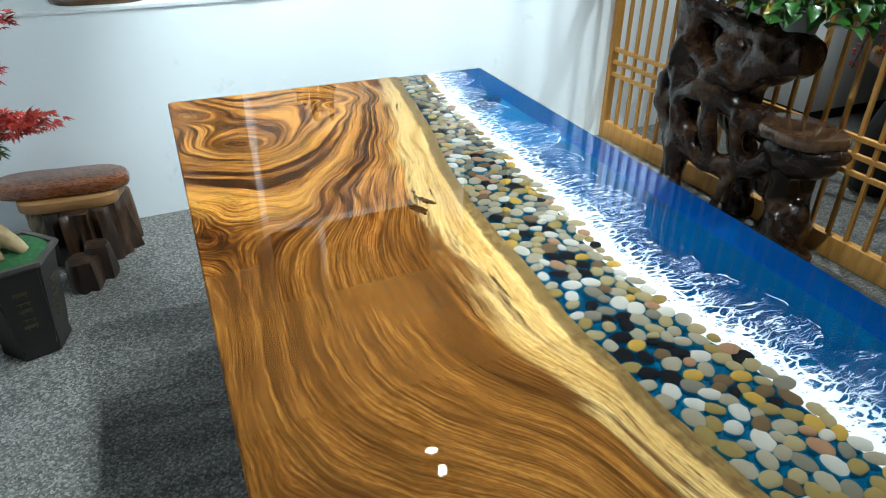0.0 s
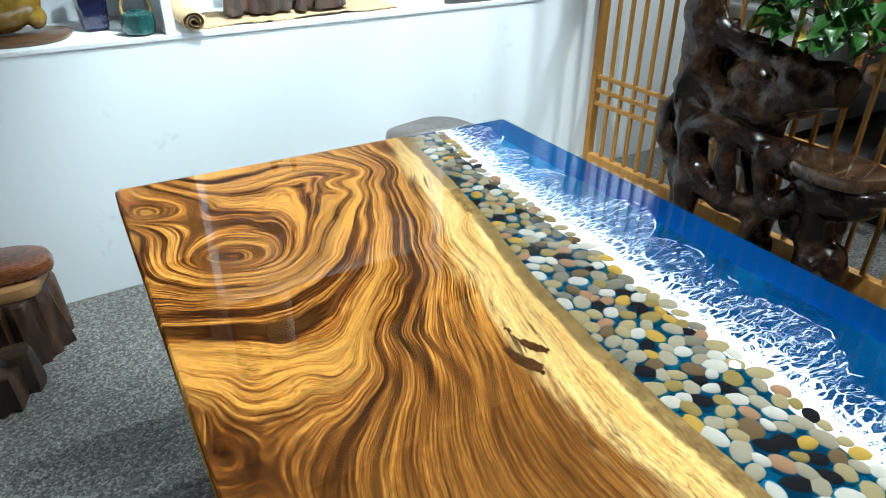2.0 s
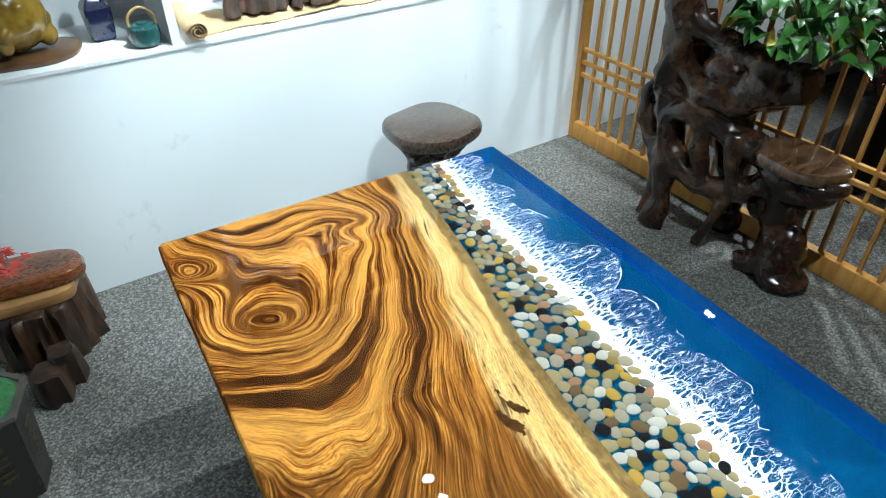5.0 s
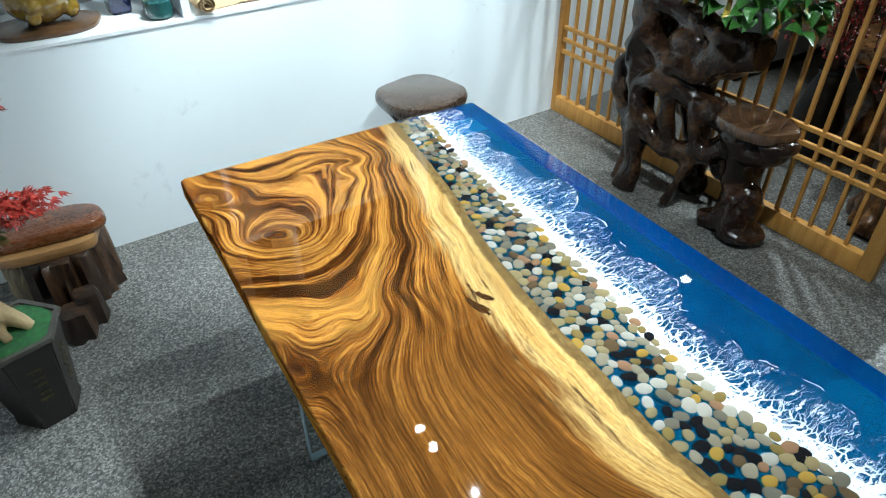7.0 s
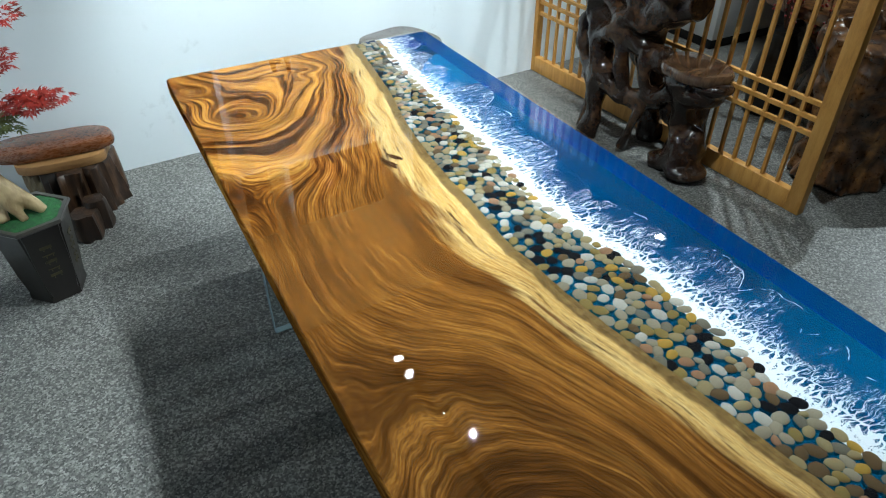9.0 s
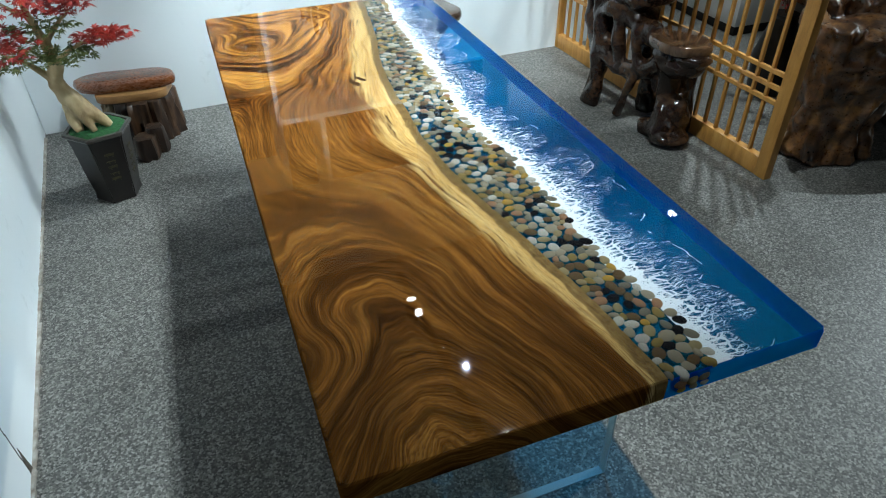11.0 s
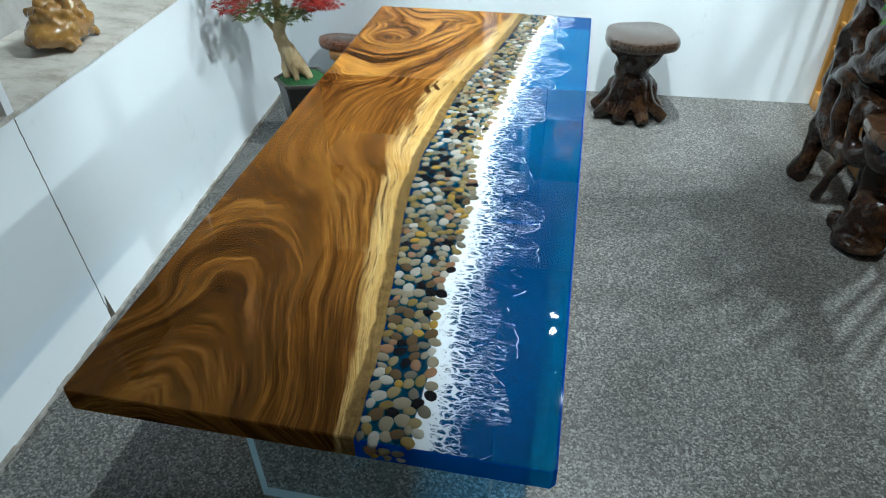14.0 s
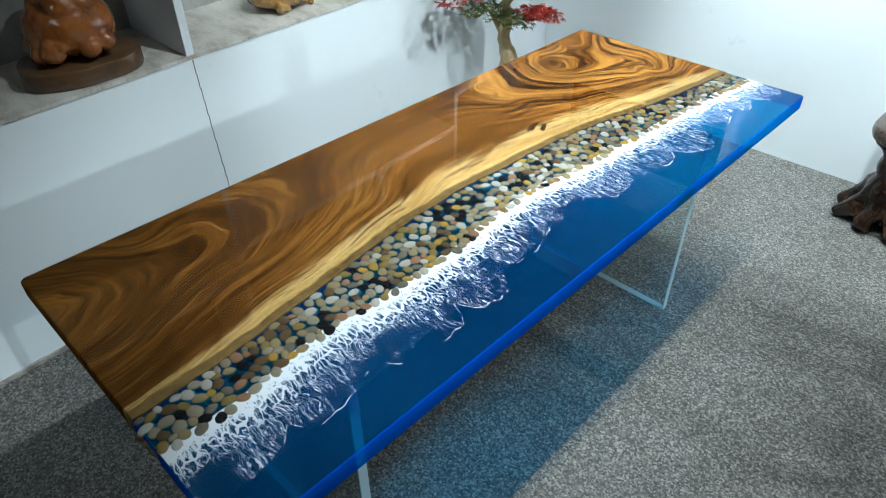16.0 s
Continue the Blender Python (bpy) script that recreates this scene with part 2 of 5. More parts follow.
# blue cast resin, half clear, with white foam on its upper face
RESIN, nt, bs = mat("blue_cast_resin")
foam = nd(nt, "ShaderNodeAttribute", attribute_name="foam").outputs["Vector"]
fs = nd(nt, "ShaderNodeSeparateXYZ", {0: foam})
w, lobe, up = fs.outputs
v = coords(nt)
cloud = noisy(nt, v, 5, 4)
blue = mix(nt, smooth(nt, cloud, 0.35, 0.7), (0.001, 0.075, 0.27), (0.002, 0.115, 0.37))
warp = nd(nt, "ShaderNodeTexNoise", {"Vector": v, "Scale": 26.0, "Detail": 4.0}).outputs["Color"]
off = nd(nt, "ShaderNodeVectorMath", {0: warp, 1: (0.5, 0.5, 0.5)}, operation="SUBTRACT").outputs[0]
off = nd(nt, "ShaderNodeVectorMath", {0: off, "Scale": 0.030}, operation="SCALE").outputs[0]
vw = nd(nt, "ShaderNodeVectorMath", {0: v, 1: off}, operation="ADD").outputs[0]
vs = nd(nt, "ShaderNodeMapping", {0: vw, 3: (0.42, 1.0, 1.0)}).outputs[0]
c1 = nd(nt, "ShaderNodeTexVoronoi", {"Vector": vs, "Scale": 92.0}, feature="DISTANCE_TO_EDGE").outputs["Distance"]
c2 = nd(nt, "ShaderNodeTexVoronoi", {"Vector": vw, "Scale": 210.0}, feature="DISTANCE_TO_EDGE").outputs["Distance"]
c3 = nd(nt, "ShaderNodeTexVoronoi", {"Vector": vw, "Scale": 62.0}, feature="DISTANCE_TO_EDGE").outputs["Distance"]
patch = noisy(nt, v, 11, 3)
reach = mth(nt, "SUBTRACT", 1.0, smooth(nt, w, 0.0, 0.15))
inside = mth(nt, "SUBTRACT", 1.0, smooth(nt, lobe, -0.004, 0.002))
wsep = nd(nt, "ShaderNodeSeparateXYZ", {0: vw})


def thread(kx, ky, width, detail=2.0):
    """Thin crooked threads that run out from the shore."""
    q = nd(nt, "ShaderNodeCombineXYZ", {0: mth(nt, "MULTIPLY", wsep.outputs[0], kx), 1: mth(nt, "MULTIPLY", wsep.outputs[1], ky), 2: ky}).outputs[0]
    n_ = noisy(nt, q, 1.0, detail, 0.55)
    return mth(nt, "SUBTRACT", 1.0, smooth(nt, mth(nt, "ABSOLUTE", mth(nt, "SUBTRACT", n_, 0.5)), 0.0, width))


gate = smooth(nt, mth(nt, "ADD", patch, mth(nt, "MULTIPLY", reach, 0.30)), 0.44, 0.60)
n1_ = mth(nt, "ADD", mth(nt, "MULTIPLY", smooth(nt, w, 0.085, 0.006), 0.16), 0.004)
n2_ = mth(nt, "SUBTRACT", mth(nt, "MULTIPLY", smooth(nt, w, 0.046, 0.003), 0.35), 0.10)
l1 = mth(nt, "SUBTRACT", 1.0, smooth(nt, mth(nt, "SUBTRACT", c1, n1_), 0.0, 0.030))
l2 = mth(nt, "SUBTRACT", 1.0, smooth(nt, mth(nt, "SUBTRACT", c2, n2_), 0.0, 0.05))
l3 = mth(nt, "SUBTRACT", 1.0, smooth(nt, c3, 0.002, 0.026))
lace = mth(nt, "MAXIMUM", mth(nt, "MULTIPLY", l1, mth(nt, "MULTIPLY", gate, mth(nt, "ADD", mth(nt, "MULTIPLY", reach, 0.55), 0.30))), l2)
lace = mth(nt, "MAXIMUM", lace, mth(nt, "MULTIPLY", l3, mth(nt, "MULTIPLY", smooth(nt, patch, 0.50, 0.60), 0.6)))
lace = mth(nt, "MAXIMUM", lace, mth(nt, "MULTIPLY", thread(9, 52, 0.018, 3.0), mth(nt, "ADD", mth(nt, "MULTIPLY", gate, 0.55), 0.25)))
lace = mth(nt, "MAXIMUM", lace, mth(nt, "MULTIPLY", thread(14, 105, 0.017, 3.0), mth(nt, "MULTIPLY", gate, 0.75)))
lace = mth(nt, "MAXIMUM", lace, mth(nt, "MULTIPLY", thread(26, 210, 0.040, 2.0), smooth(nt, w, 0.055, 0.010)))
lace = mth(nt, "MULTIPLY", lace, inside, clamp=True)
front = mth(nt, "SUBTRACT", 1.0, smooth(nt, mth(nt, "ABSOLUTE", mth(nt, "ADD", lobe, mth(nt, "MULTIPLY", mth(nt, "SUBTRACT", noisy(nt, v, 20, 4), 0.5), 0.034))), 0.0004, 0.0020))
front = mth(nt, "MULTIPLY", front, mth(nt, "MULTIPLY", smooth(nt, noisy(nt, v, 26, 2), 0.42, 0.62), 0.85))
solid = mth(nt, "SUBTRACT", 1.0, smooth(nt, mth(nt, "ADD", w, mth(nt, "MULTIPLY", mth(nt, "SUBTRACT", noisy(nt, vw, 40, 5, 0.72), 0.5), 0.060)), 0.003, 0.008))
foamm = mth(nt, "MULTIPLY", mth(nt, "MAXIMUM", mth(nt, "MAXIMUM", lace, front), solid), smooth(nt, w, -0.012, -0.006))
foamm = smooth(nt, mth(nt, "MULTIPLY", foamm, up, clamp=True), 0.16, 0.80)
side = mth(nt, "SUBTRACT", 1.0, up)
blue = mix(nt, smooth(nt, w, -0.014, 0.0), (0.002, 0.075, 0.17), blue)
# side faces painted a stronger blue, imitating the glow through the resin's depth
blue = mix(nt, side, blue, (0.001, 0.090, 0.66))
nt.links.new(mix(nt, foamm, blue, (0.74, 0.79, 0.83)), bs.inputs["Base Color"])
bs.inputs["Roughness"].default_value = 0.12
bs.inputs["Specular IOR Level"].default_value = 0.0
clear = nd(nt, "ShaderNodeBsdfTransparent", {0: (0.070, 0.66, 0.93, 1)})
share = mth(nt, "MULTIPLY", mth(nt, "SUBTRACT", 1.0, foamm), mth(nt, "ADD", mth(nt, "MULTIPLY", up, 0.32), 0.40))
ms = nd(nt, "ShaderNodeMixShader", {0: share, 1: bs.outputs[0], 2: clear.outputs[0]})
nt.links.new(ms.outputs[0], nt.nodes["Material Output"].inputs[0])

# polished clear coat over the whole top
COAT, nt, bs = mat("polished_clear_coat")
nt.nodes.remove(bs)
fres = nd(nt, "ShaderNodeFresnel", {0: 1.5})
gl = nd(nt, "ShaderNodeBsdfGlossy", {"Color": (1, 1, 1, 1), "Roughness": 0.015})
tr = nd(nt, "ShaderNodeBsdfTransparent", {0: (1, 1, 1, 1)})
ms = nd(nt, "ShaderNodeMixShader", {0: fres.outputs[0], 1: tr.outputs[0], 2: gl.outputs[0]})
nt.links.new(ms.outputs[0], nt.nodes["Material Output"].inputs[0])

# clear acrylic
ACRYLIC, nt, bs = mat("clear_acrylic")
nt.nodes.remove(bs)
facing = nd(nt, "ShaderNodeLayerWeight", {0: 0.5}).outputs["Facing"]
fres = nd(nt, "ShaderNodeMath", {0: mth(nt, "MULTIPLY", mth(nt, "POWER", facing, 5.0), 0.6), 1: 0.035}, operation="ADD")
gl = nd(nt, "ShaderNodeBsdfGlossy", {"Color": (1, 1, 1, 1), "Roughness": 0.02})
tr = nd(nt, "ShaderNodeBsdfTransparent", {0: (0.90, 0.955, 0.97, 1)})
ms = nd(nt, "ShaderNodeMixShader", {0: fres.outputs[0], 1: tr.outputs[0], 2: gl.outputs[0]})
nt.links.new(ms.outputs[0], nt.nodes["Material Output"].inputs[0])

# frosted bright rim of the acrylic sheets
ACRYLIC_RIM, nt, bs = mat("acrylic_polished_rim")
bs.inputs["Base Color"].default_value = (0.62, 0.78, 0.84, 1)
bs.inputs["Roughness"].default_value = 0.25
tr = nd(nt, "ShaderNodeBsdfTransparent", {0: (0.85, 0.95, 0.98, 1)})
ms = nd(nt, "ShaderNodeMixShader", {0: 0.5, 1: bs.outputs[0], 2: tr.outputs[0]})
nt.links.new(ms.outputs[0], nt.nodes["Material Output"].inputs[0])

# river pebbles, one tone each
PEBBLE, nt, bs = mat("river_pebble")
rnd = nd(nt, "ShaderNodeObjectInfo").outputs["Random"]
tone = ramp(nt, rnd, [(0.0, (0.44, 0.42, 0.37)), (0.13, (0.30, 0.24, 0.13)), (0.29, (0.25, 0.18, 0.065)), (0.40, (0.17, 0.155, 0.12)),
                      (0.50, (0.30, 0.265, 0.195)), (0.63, (0.13, 0.085, 0.045)), (0.70, (0.27, 0.235, 0.17)), (0.80, (0.012, 0.012, 0.014)),
                      (0.90, (0.40, 0.25, 0.055)), (0.95, (0.30, 0.17, 0.10))], "CONSTANT")
v = coords(nt)
nz = noisy(nt, v, 60, 5, 0.65)
col = mix(nt, mth(nt, "MULTIPLY", smooth(nt, nz, 0.40, 0.65), 0.6), tone, mix(nt, 1.0, tone, (0.45, 0.42, 0.38), "MULTIPLY"))
nt.links.new(col, bs.inputs["Base Color"])
bs.inputs["Roughness"].default_value = 0.8
bs.inputs["Specular IOR Level"].default_value = 0.0

PINE = simple("honey_pine", [(0.34, 0.145, 0.028), (0.50, 0.235, 0.050), (0.58, 0.30, 0.078)], 6, 0.42, stretch=(6, 6, 1), relief=0.06)
ROOT = simple("lacquered_dark_root", [(0.004, 0.0025, 0.002), (0.020, 0.009, 0.005), (0.085, 0.040, 0.018)], 8, 0.22, relief=0.6, coat=0.15)
ROOT.node_tree.nodes["Principled BSDF"].inputs["Specular IOR Level"].default_value = 0.35
SEATROOT = simple("lacquered_root_seat", [(0.02, 0.009, 0.005), (0.075, 0.036, 0.018), (0.15, 0.08, 0.04)], 7, 0.2, stretch=(1, 4, 1), relief=0.1, coat=0.9)
STOOLTOP = simple("brown_stool_top", [(0.030, 0.018, 0.012), (0.070, 0.044, 0.030)], 6, 0.28, stretch=(1, 4, 1), relief=0.08, coat=0.5)
BENCHTOP = simple("red_brown_bench_seat", [(0.012, 0.005, 0.003), (0.15, 0.044, 0.013), (0.26, 0.084, 0.024)], 5, 0.28, stretch=(1, 3, 3), relief=0.08, coat=0.5)
PLANK = simple("raw_orange_plank", [(0.22, 0.10, 0.035), (0.42, 0.22, 0.08)], 5, 0.5, stretch=(1, 5, 5), relief=0.1)
STUMP = simple("weathered_stump_bark", [(0.004, 0.0025, 0.002), (0.022, 0.010, 0.005), (0.10, 0.048, 0.022)], 16, 0.42, stretch=(1, 1, 0.2), relief=0.6)
PALESTUMP = simple("pale_weathered_wood", [(0.12, 0.09, 0.055), (0.30, 0.23, 0.14)], 14, 0.7, stretch=(1, 1, 0.25), relief=0.6)
BARK = simple("dark_bark_inclusion", [(0.025, 0.010, 0.004), (0.11, 0.045, 0.014)], 60, 0.9, relief=0)
BARK.node_tree.nodes["Principled BSDF"].inputs["Specular IOR Level"].default_value = 0.0
POT = simple("dark_glazed_pot", [(0.006, 0.0045, 0.004), (0.016, 0.011, 0.009)], 7, 0.35, relief=0.06, coat=0.12)
POTRIM = simple("worn_pot_rim", [(0.02, 0.018, 0.016), (0.085, 0.075, 0.065)], 14, 0.35, relief=0.05)
GOLDPAINT = simple("faded_gold_paint", [(0.02, 0.017, 0.008), (0.075, 0.06, 0.022)], 30, 0.5, relief=0)
MOSS = simple("green_moss", [(0.008, 0.05, 0.015), (0.02, 0.13, 0.035)], 60, 0.9, relief=0.5)
TRUNK = simple("pale_bonsai_bark", [(0.20, 0.12, 0.05), (0.46, 0.33, 0.17), (0.60, 0.48, 0.29)], 10, 0.6, stretch=(1, 1, 0.4), relief=0.4)
REDLEAF = simple("red_maple_leaf", [(0.25, 0.012, 0.008), (0.55, 0.05, 0.03)], 25, 0.5, relief=0)
GREENLEAF = simple("green_maple_leaf", [(0.07, 0.10, 0.02), (0.20, 0.24, 0.06)], 25, 0.5, relief=0)
IVY = simple("green_pothos_leaf", [(0.015, 0.07, 0.012), (0.05, 0.19, 0.03)], 20, 0.35, relief=0.05)
YELLOWLEAF = simple("yellowed_leaf", [(0.30, 0.22, 0.02), (0.42, 0.34, 0.05)], 20, 0.4, relief=0.05)
BERRY = simple("red_berry", [(0.16, 0.006, 0.008), (0.32, 0.02, 0.02)], 25, 0.35, relief=0)
TWIG = simple("dark_twig", [(0.03, 0.012, 0.008), (0.07, 0.03, 0.018)], 30, 0.6, relief=0.1)
GREYPOT = simple("grey_plastic_pot", [(0.20, 0.20, 0.20), (0.28, 0.28, 0.27)], 8, 0.5, relief=0.03)
SILL = simple("marbled_sill", [(0.30, 0.26, 0.21), (0.55, 0.52, 0.47), (0.66, 0.64, 0.60)], 6, 0.35, stretch=(1, 2.5, 1), relief=0.03)
SHELFWHITE = simple("white_shelf_board", [(0.70, 0.74, 0.77), (0.80, 0.83, 0.85)], 5, 0.45, relief=0.02)
SHADEDPANEL = simple("shade_toned_niche_panel", [(0.10, 0.09, 0.08), (0.20, 0.18, 0.16)], 5, 0.6, relief=0.03)
# mottled grey, darkened so the recess's shade sits in the colour
NICHEBACK = simple("shade_toned_niche_back", [(0.26, 0.25, 0.23), (0.44, 0.43, 0.41)], 6, 0.6, relief=0.03)
CARVED = simple("amber_carved_wood", [(0.10, 0.025, 0.006), (0.33, 0.10, 0.02), (0.44, 0.16, 0.04)], 8, 0.2, relief=0.2, coat=0.8)
GOLDCARVED = simple("golden_carved_wood", [(0.16, 0.07, 0.015), (0.38, 0.20, 0.05)], 10, 0.25, relief=0.2, coat=0.6)
STANDWOOD = simple("brown_stand_wood", [(0.03, 0.014, 0.007), (0.14, 0.07, 0.03)], 9, 0.35, relief=0.15, coat=0.4)
OCHREGLAZE = simple("ochre_glazed_ceramic", [(0.10, 0.05, 0.008), (0.27, 0.16, 0.02), (0.34, 0.22, 0.04)], 7, 0.16, relief=0.15, coat=0.8)
BLUEGLAZE = simple("dark_blue_glaze", [(0.004, 0.005, 0.012), (0.012, 0.02, 0.08)], 9, 0.15, relief=0.03, coat=0.6)
TEALGLAZE = simple("teal_glaze", [(0.008, 0.03, 0.035), (0.02, 0.12, 0.11)], 9, 0.25, relief=0.05, coat=0.5)
BAMBOO = simple("bamboo_cane", [(0.30, 0.18, 0.06), (0.50, 0.33, 0.13)], 20, 0.5, relief=0.1)
CLOTH = simple("tan_canvas", [(0.34, 0.22, 0.11), (0.52, 0.37, 0.21)], 8, 0.9, relief=0.3)
ROCK = simple("black_ink_stone_rock", [(0.015, 0.013, 0.013), (0.06, 0.045, 0.04), (0.12, 0.06, 0.045)], 9, 0.35, stretch=(2, 2, 0.6), relief=0.5)
SLATE = simple("dark_slate", [(0.03, 0.03, 0.028), (0.10, 0.085, 0.065)], 12, 0.5, relief=0.2)
BURL = simple("burl_root_wood", [(0.010, 0.005, 0.002), (0.085, 0.034, 0.011), (0.28, 0.13, 0.038)], 14, 0.3, relief=0.4, coat=0.5)
LOUVRE = simple("grey_white_louvre", [(0.42, 0.44, 0.46), (0.55, 0.57, 0.58)], 6, 0.5, relief=0.02)
WHITEBOX = simple("white_painted_box", [(0.58, 0.60, 0.61), (0.70, 0.72, 0.72)], 5, 0.5, relief=0.02)
DARKWALL = simple("dimness_toned_wall", [(0.10, 0.085, 0.07), (0.17, 0.15, 0.13)], 3, 0.8, relief=0.05)
CEILMAT = simple("ceiling_paint", [(0.20, 0.19, 0.18), (0.26, 0.25, 0.24)], 3, 0.8, relief=0.02)
BLACKMETAL = simple("black_metal", [(0.012, 0.012, 0.013), (0.03, 0.03, 0.03)], 10, 0.4, metal=0.6, relief=0.02)
GAPDARK = simple("dirt_in_gap", [(0.03, 0.025, 0.02), (0.12, 0.10, 0.08)], 30, 0.9, relief=0.1)
SKIRT = simple("chipped_plaster_edge", [(0.16, 0.13, 0.10), (0.45, 0.43, 0.40)], 22, 0.9, relief=0.4)

LED, nt, bs = mat("lit_led_face")
bs.inputs["Emission Color"].default_value = (0.92, 0.97, 1.0, 1)
bs.inputs["Emission Strength"].default_value = 45.0

# ---- mesh helpers ----


def mesh_of(name, bm, material, smooth_shade=True, auto=None):
    me = bpy.data.meshes.new(name)
    bm.normal_update()
    bm.to_mesh(me)
    bm.free()
    me.materials.append(material)
    if smooth_shade:
        me.polygons.foreach_set("use_smooth", [True] * len(me.polygons))
        if auto:
            me.set_sharp_from_angle(angle=radians(auto))
    return me


def part(name, bm, material, parent=None, label="", auto=40):
    ob = new(name, mesh_of(name, bm, material, True, auto))
    ob.parent = parent
    return tagged(ob, label)


def thing(name, at, label, category, group="", kind=""):
    ob = new(name)
    ob.empty_display_size = 0.05
    ob.location = at
    return tagged(ob, label, category, group, kind)


def box(lo, hi, bev=0.0, seg=2, bm=None):
    bm = bm or bmesh.new()
    lo, hi = Vector(lo), Vector(hi)
    c, d = (lo + hi) / 2, hi - lo
    made = bmesh.ops.create_cube(bm, size=1, matrix=Matrix.LocRotScale(c, None, d))
    if bev:
        edges = list({e for v in made["verts"] for e in v.link_edges})
        bmesh.ops.bevel(bm, geom=edges, offset=bev, segments=seg, affect="EDGES", profile=0.5)
    return bm


def tube(pts, radii, sides=10, bm=None, wob=0.0, freq=6.0, cap=True):
    """A tube of varying thickness along points, its skin knotted by noise."""
    bm = bm or bmesh.new()
    pts = [Vector(p) for p in pts]
    rings, up = [], Vector((0.31, 0.17, 0.93)).normalized()
    for i, p in enumerate(pts):
        t = (pts[min(i + 1, len(pts) - 1)] - pts[max(i - 1, 0)]).normalized()
        a = t.cross(up)
        if a.length < 0.05:
            a = t.cross(Vector((1, 0, 0)))
        a.normalize()
        b = t.cross(a)
        ring = []
        for k in range(sides):
            an = 2 * math.pi * k / sides
            d = a * math.cos(an) + b * math.sin(an)
            r = radii[i]
            if wob:
                r *= 1 + wob * noise.noise((p + d * radii[i]) * freq)
            ring.append(bm.verts.new(p + d * r))
        rings.append(ring)
    for r0, r1 in zip(rings, rings[1:]):
        for k in range(sides):
            bm.faces.new((r0[k], r0[(k + 1) % sides], r1[(k + 1) % sides], r1[k]))
    if cap:
        bm.faces.new(rings[0][::-1])
        bm.faces.new(rings[-1])
    return bm


def bend(pts, n=8):
    """Points resampled along a smooth curve through the given ones."""
    P = [Vector(p) for p in pts]
    P = [P[0] * 2 - P[1]] + P + [P[-1] * 2 - P[-2]]
    out = []
    for i in range(1, len(P) - 2):
        for k in range(n):
            t = k / n
            a, b, c, d = P[i - 1], P[i], P[i + 1], P[i + 2]
            out.append(0.5 * (2 * b + (c - a) * t + (2 * a - 5 * b + 4 * c - d) * t * t + (3 * b - a - 3 * c + d) * t ** 3))
    return out + [P[-2]]


def limb(pts, radii, n=6, sides=10, bm=None, wob=0.25, freq=9.0):
    q = bend(pts, n)
    r = np.interp(np.linspace(0, 1, len(q)), np.linspace(0, 1, len(radii)), radii)
    return tube(q, list(r), sides, bm, wob, freq)


def lathe(profile, sides=32, bm=None, centre=(0, 0), wob=0.0, freq=8.0, squash=1.0):
    bm = bm or bmesh.new()
    rings = []
    for r, z in profile:
        ring = []
        for k in range(sides):
            an = 2 * math.pi * k / sides
            rr = r * (1 + wob * noise.noise(Vector((math.cos(an), math.sin(an), z * 4)) * freq * 0.2))
            ring.append(bm.verts.new((centre[0] + rr * math.cos(an), centre[1] + rr * math.sin(an) * squash, z)))
        rings.append(ring)
    for r0, r1 in zip(rings, rings[1:]):
        for k in range(sides):
            bm.faces.new((r0[k], r0[(k + 1) % sides], r1[(k + 1) % sides], r1[k]))
    bm.faces.new(rings[0][::-1])
    bm.faces.new(rings[-1])
    return bm


def slab(outline, z0, z1, rnd=0.012):
    """A plate with a free outline (closed list of x, y) and rounded rims."""
    bm = bmesh.new()
    c = Vector((sum(p[0] for p in outline) / len(outline), sum(p[1] for p in outline) / len(outline), 0))
    rings = []
    steps = [(rnd, z0), (rnd * 0.3, z0 + rnd * 0.3), (0, z0 + rnd), (0, z1 - rnd), (rnd * 0.3, z1 - rnd * 0.3), (rnd, z1)]
    for inset, z in steps:
        ring = []
        for x, y in outline:
            d = Vector((x, y, 0)) - c
            p = c + d * (1 - inset / max(d.length, 1e-6))
            ring.append(bm.verts.new((p.x, p.y, z)))
        rings.append(ring)
    n = len(outline)
    for r0, r1 in zip(rings, rings[1:]):
        for k in range(n):
            bm.faces.new((r0[k], r0[(k + 1) % n], r1[(k + 1) % n], r1[k]))
    bm.faces.new(rings[0][::-1])
    bm.faces.new(rings[-1])
    return bm


def blob_outline(cx, cy, rx, ry, n=40, wob=0.06, power=2.6, seed=0.0, turn=0.0):
    out = []
    for k in range(n):
        a = 2 * math.pi * k / n
        c, s = math.cos(a), math.sin(a)
        r = (abs(c) ** power + abs(s) ** power) ** (-1 / power)
        r *= 1 + wob * noise.noise(Vector((c * 1.3, s * 1.3, seed)))
        x, y = rx * r * c, ry * r * s
        out.append((cx + x * math.cos(turn) - y * math.sin(turn), cy + x * math.sin(turn) + y * math.cos(turn)))
    return out


def fused(ob, voxel=0.009, rounds=3):
    """Melts the crossing limbs of a gnarled part into one skin."""
    m = ob.modifiers.new("melt", "REMESH")
    m.mode, m.voxel_size, m.use_smooth_shade = "VOXEL", voxel, True
    s = ob.modifiers.new("ease", "SMOOTH")
    s.factor, s.iterations = 0.5, rounds
    return ob


# ---- room ----
def wx(y):
    return -0.648 - 0.068 * y


def ny(x):
    return 2.972 + 0.035 * x


SILLZ = 0.805
bm = box((-3, -4.5, -0.08), (6.5, 4.5, 0))
tagged(part("floor", bm, FLOOR), "speckled grey stone floor with a fine grain", "floor", kind="structure")
tagged(part("ceiling", box((-3, -4.5, CEIL), (6.5, 4.5, CEIL + 0.1)), CEILMAT), "plain pale grey ceiling", "ceiling", kind="structure")


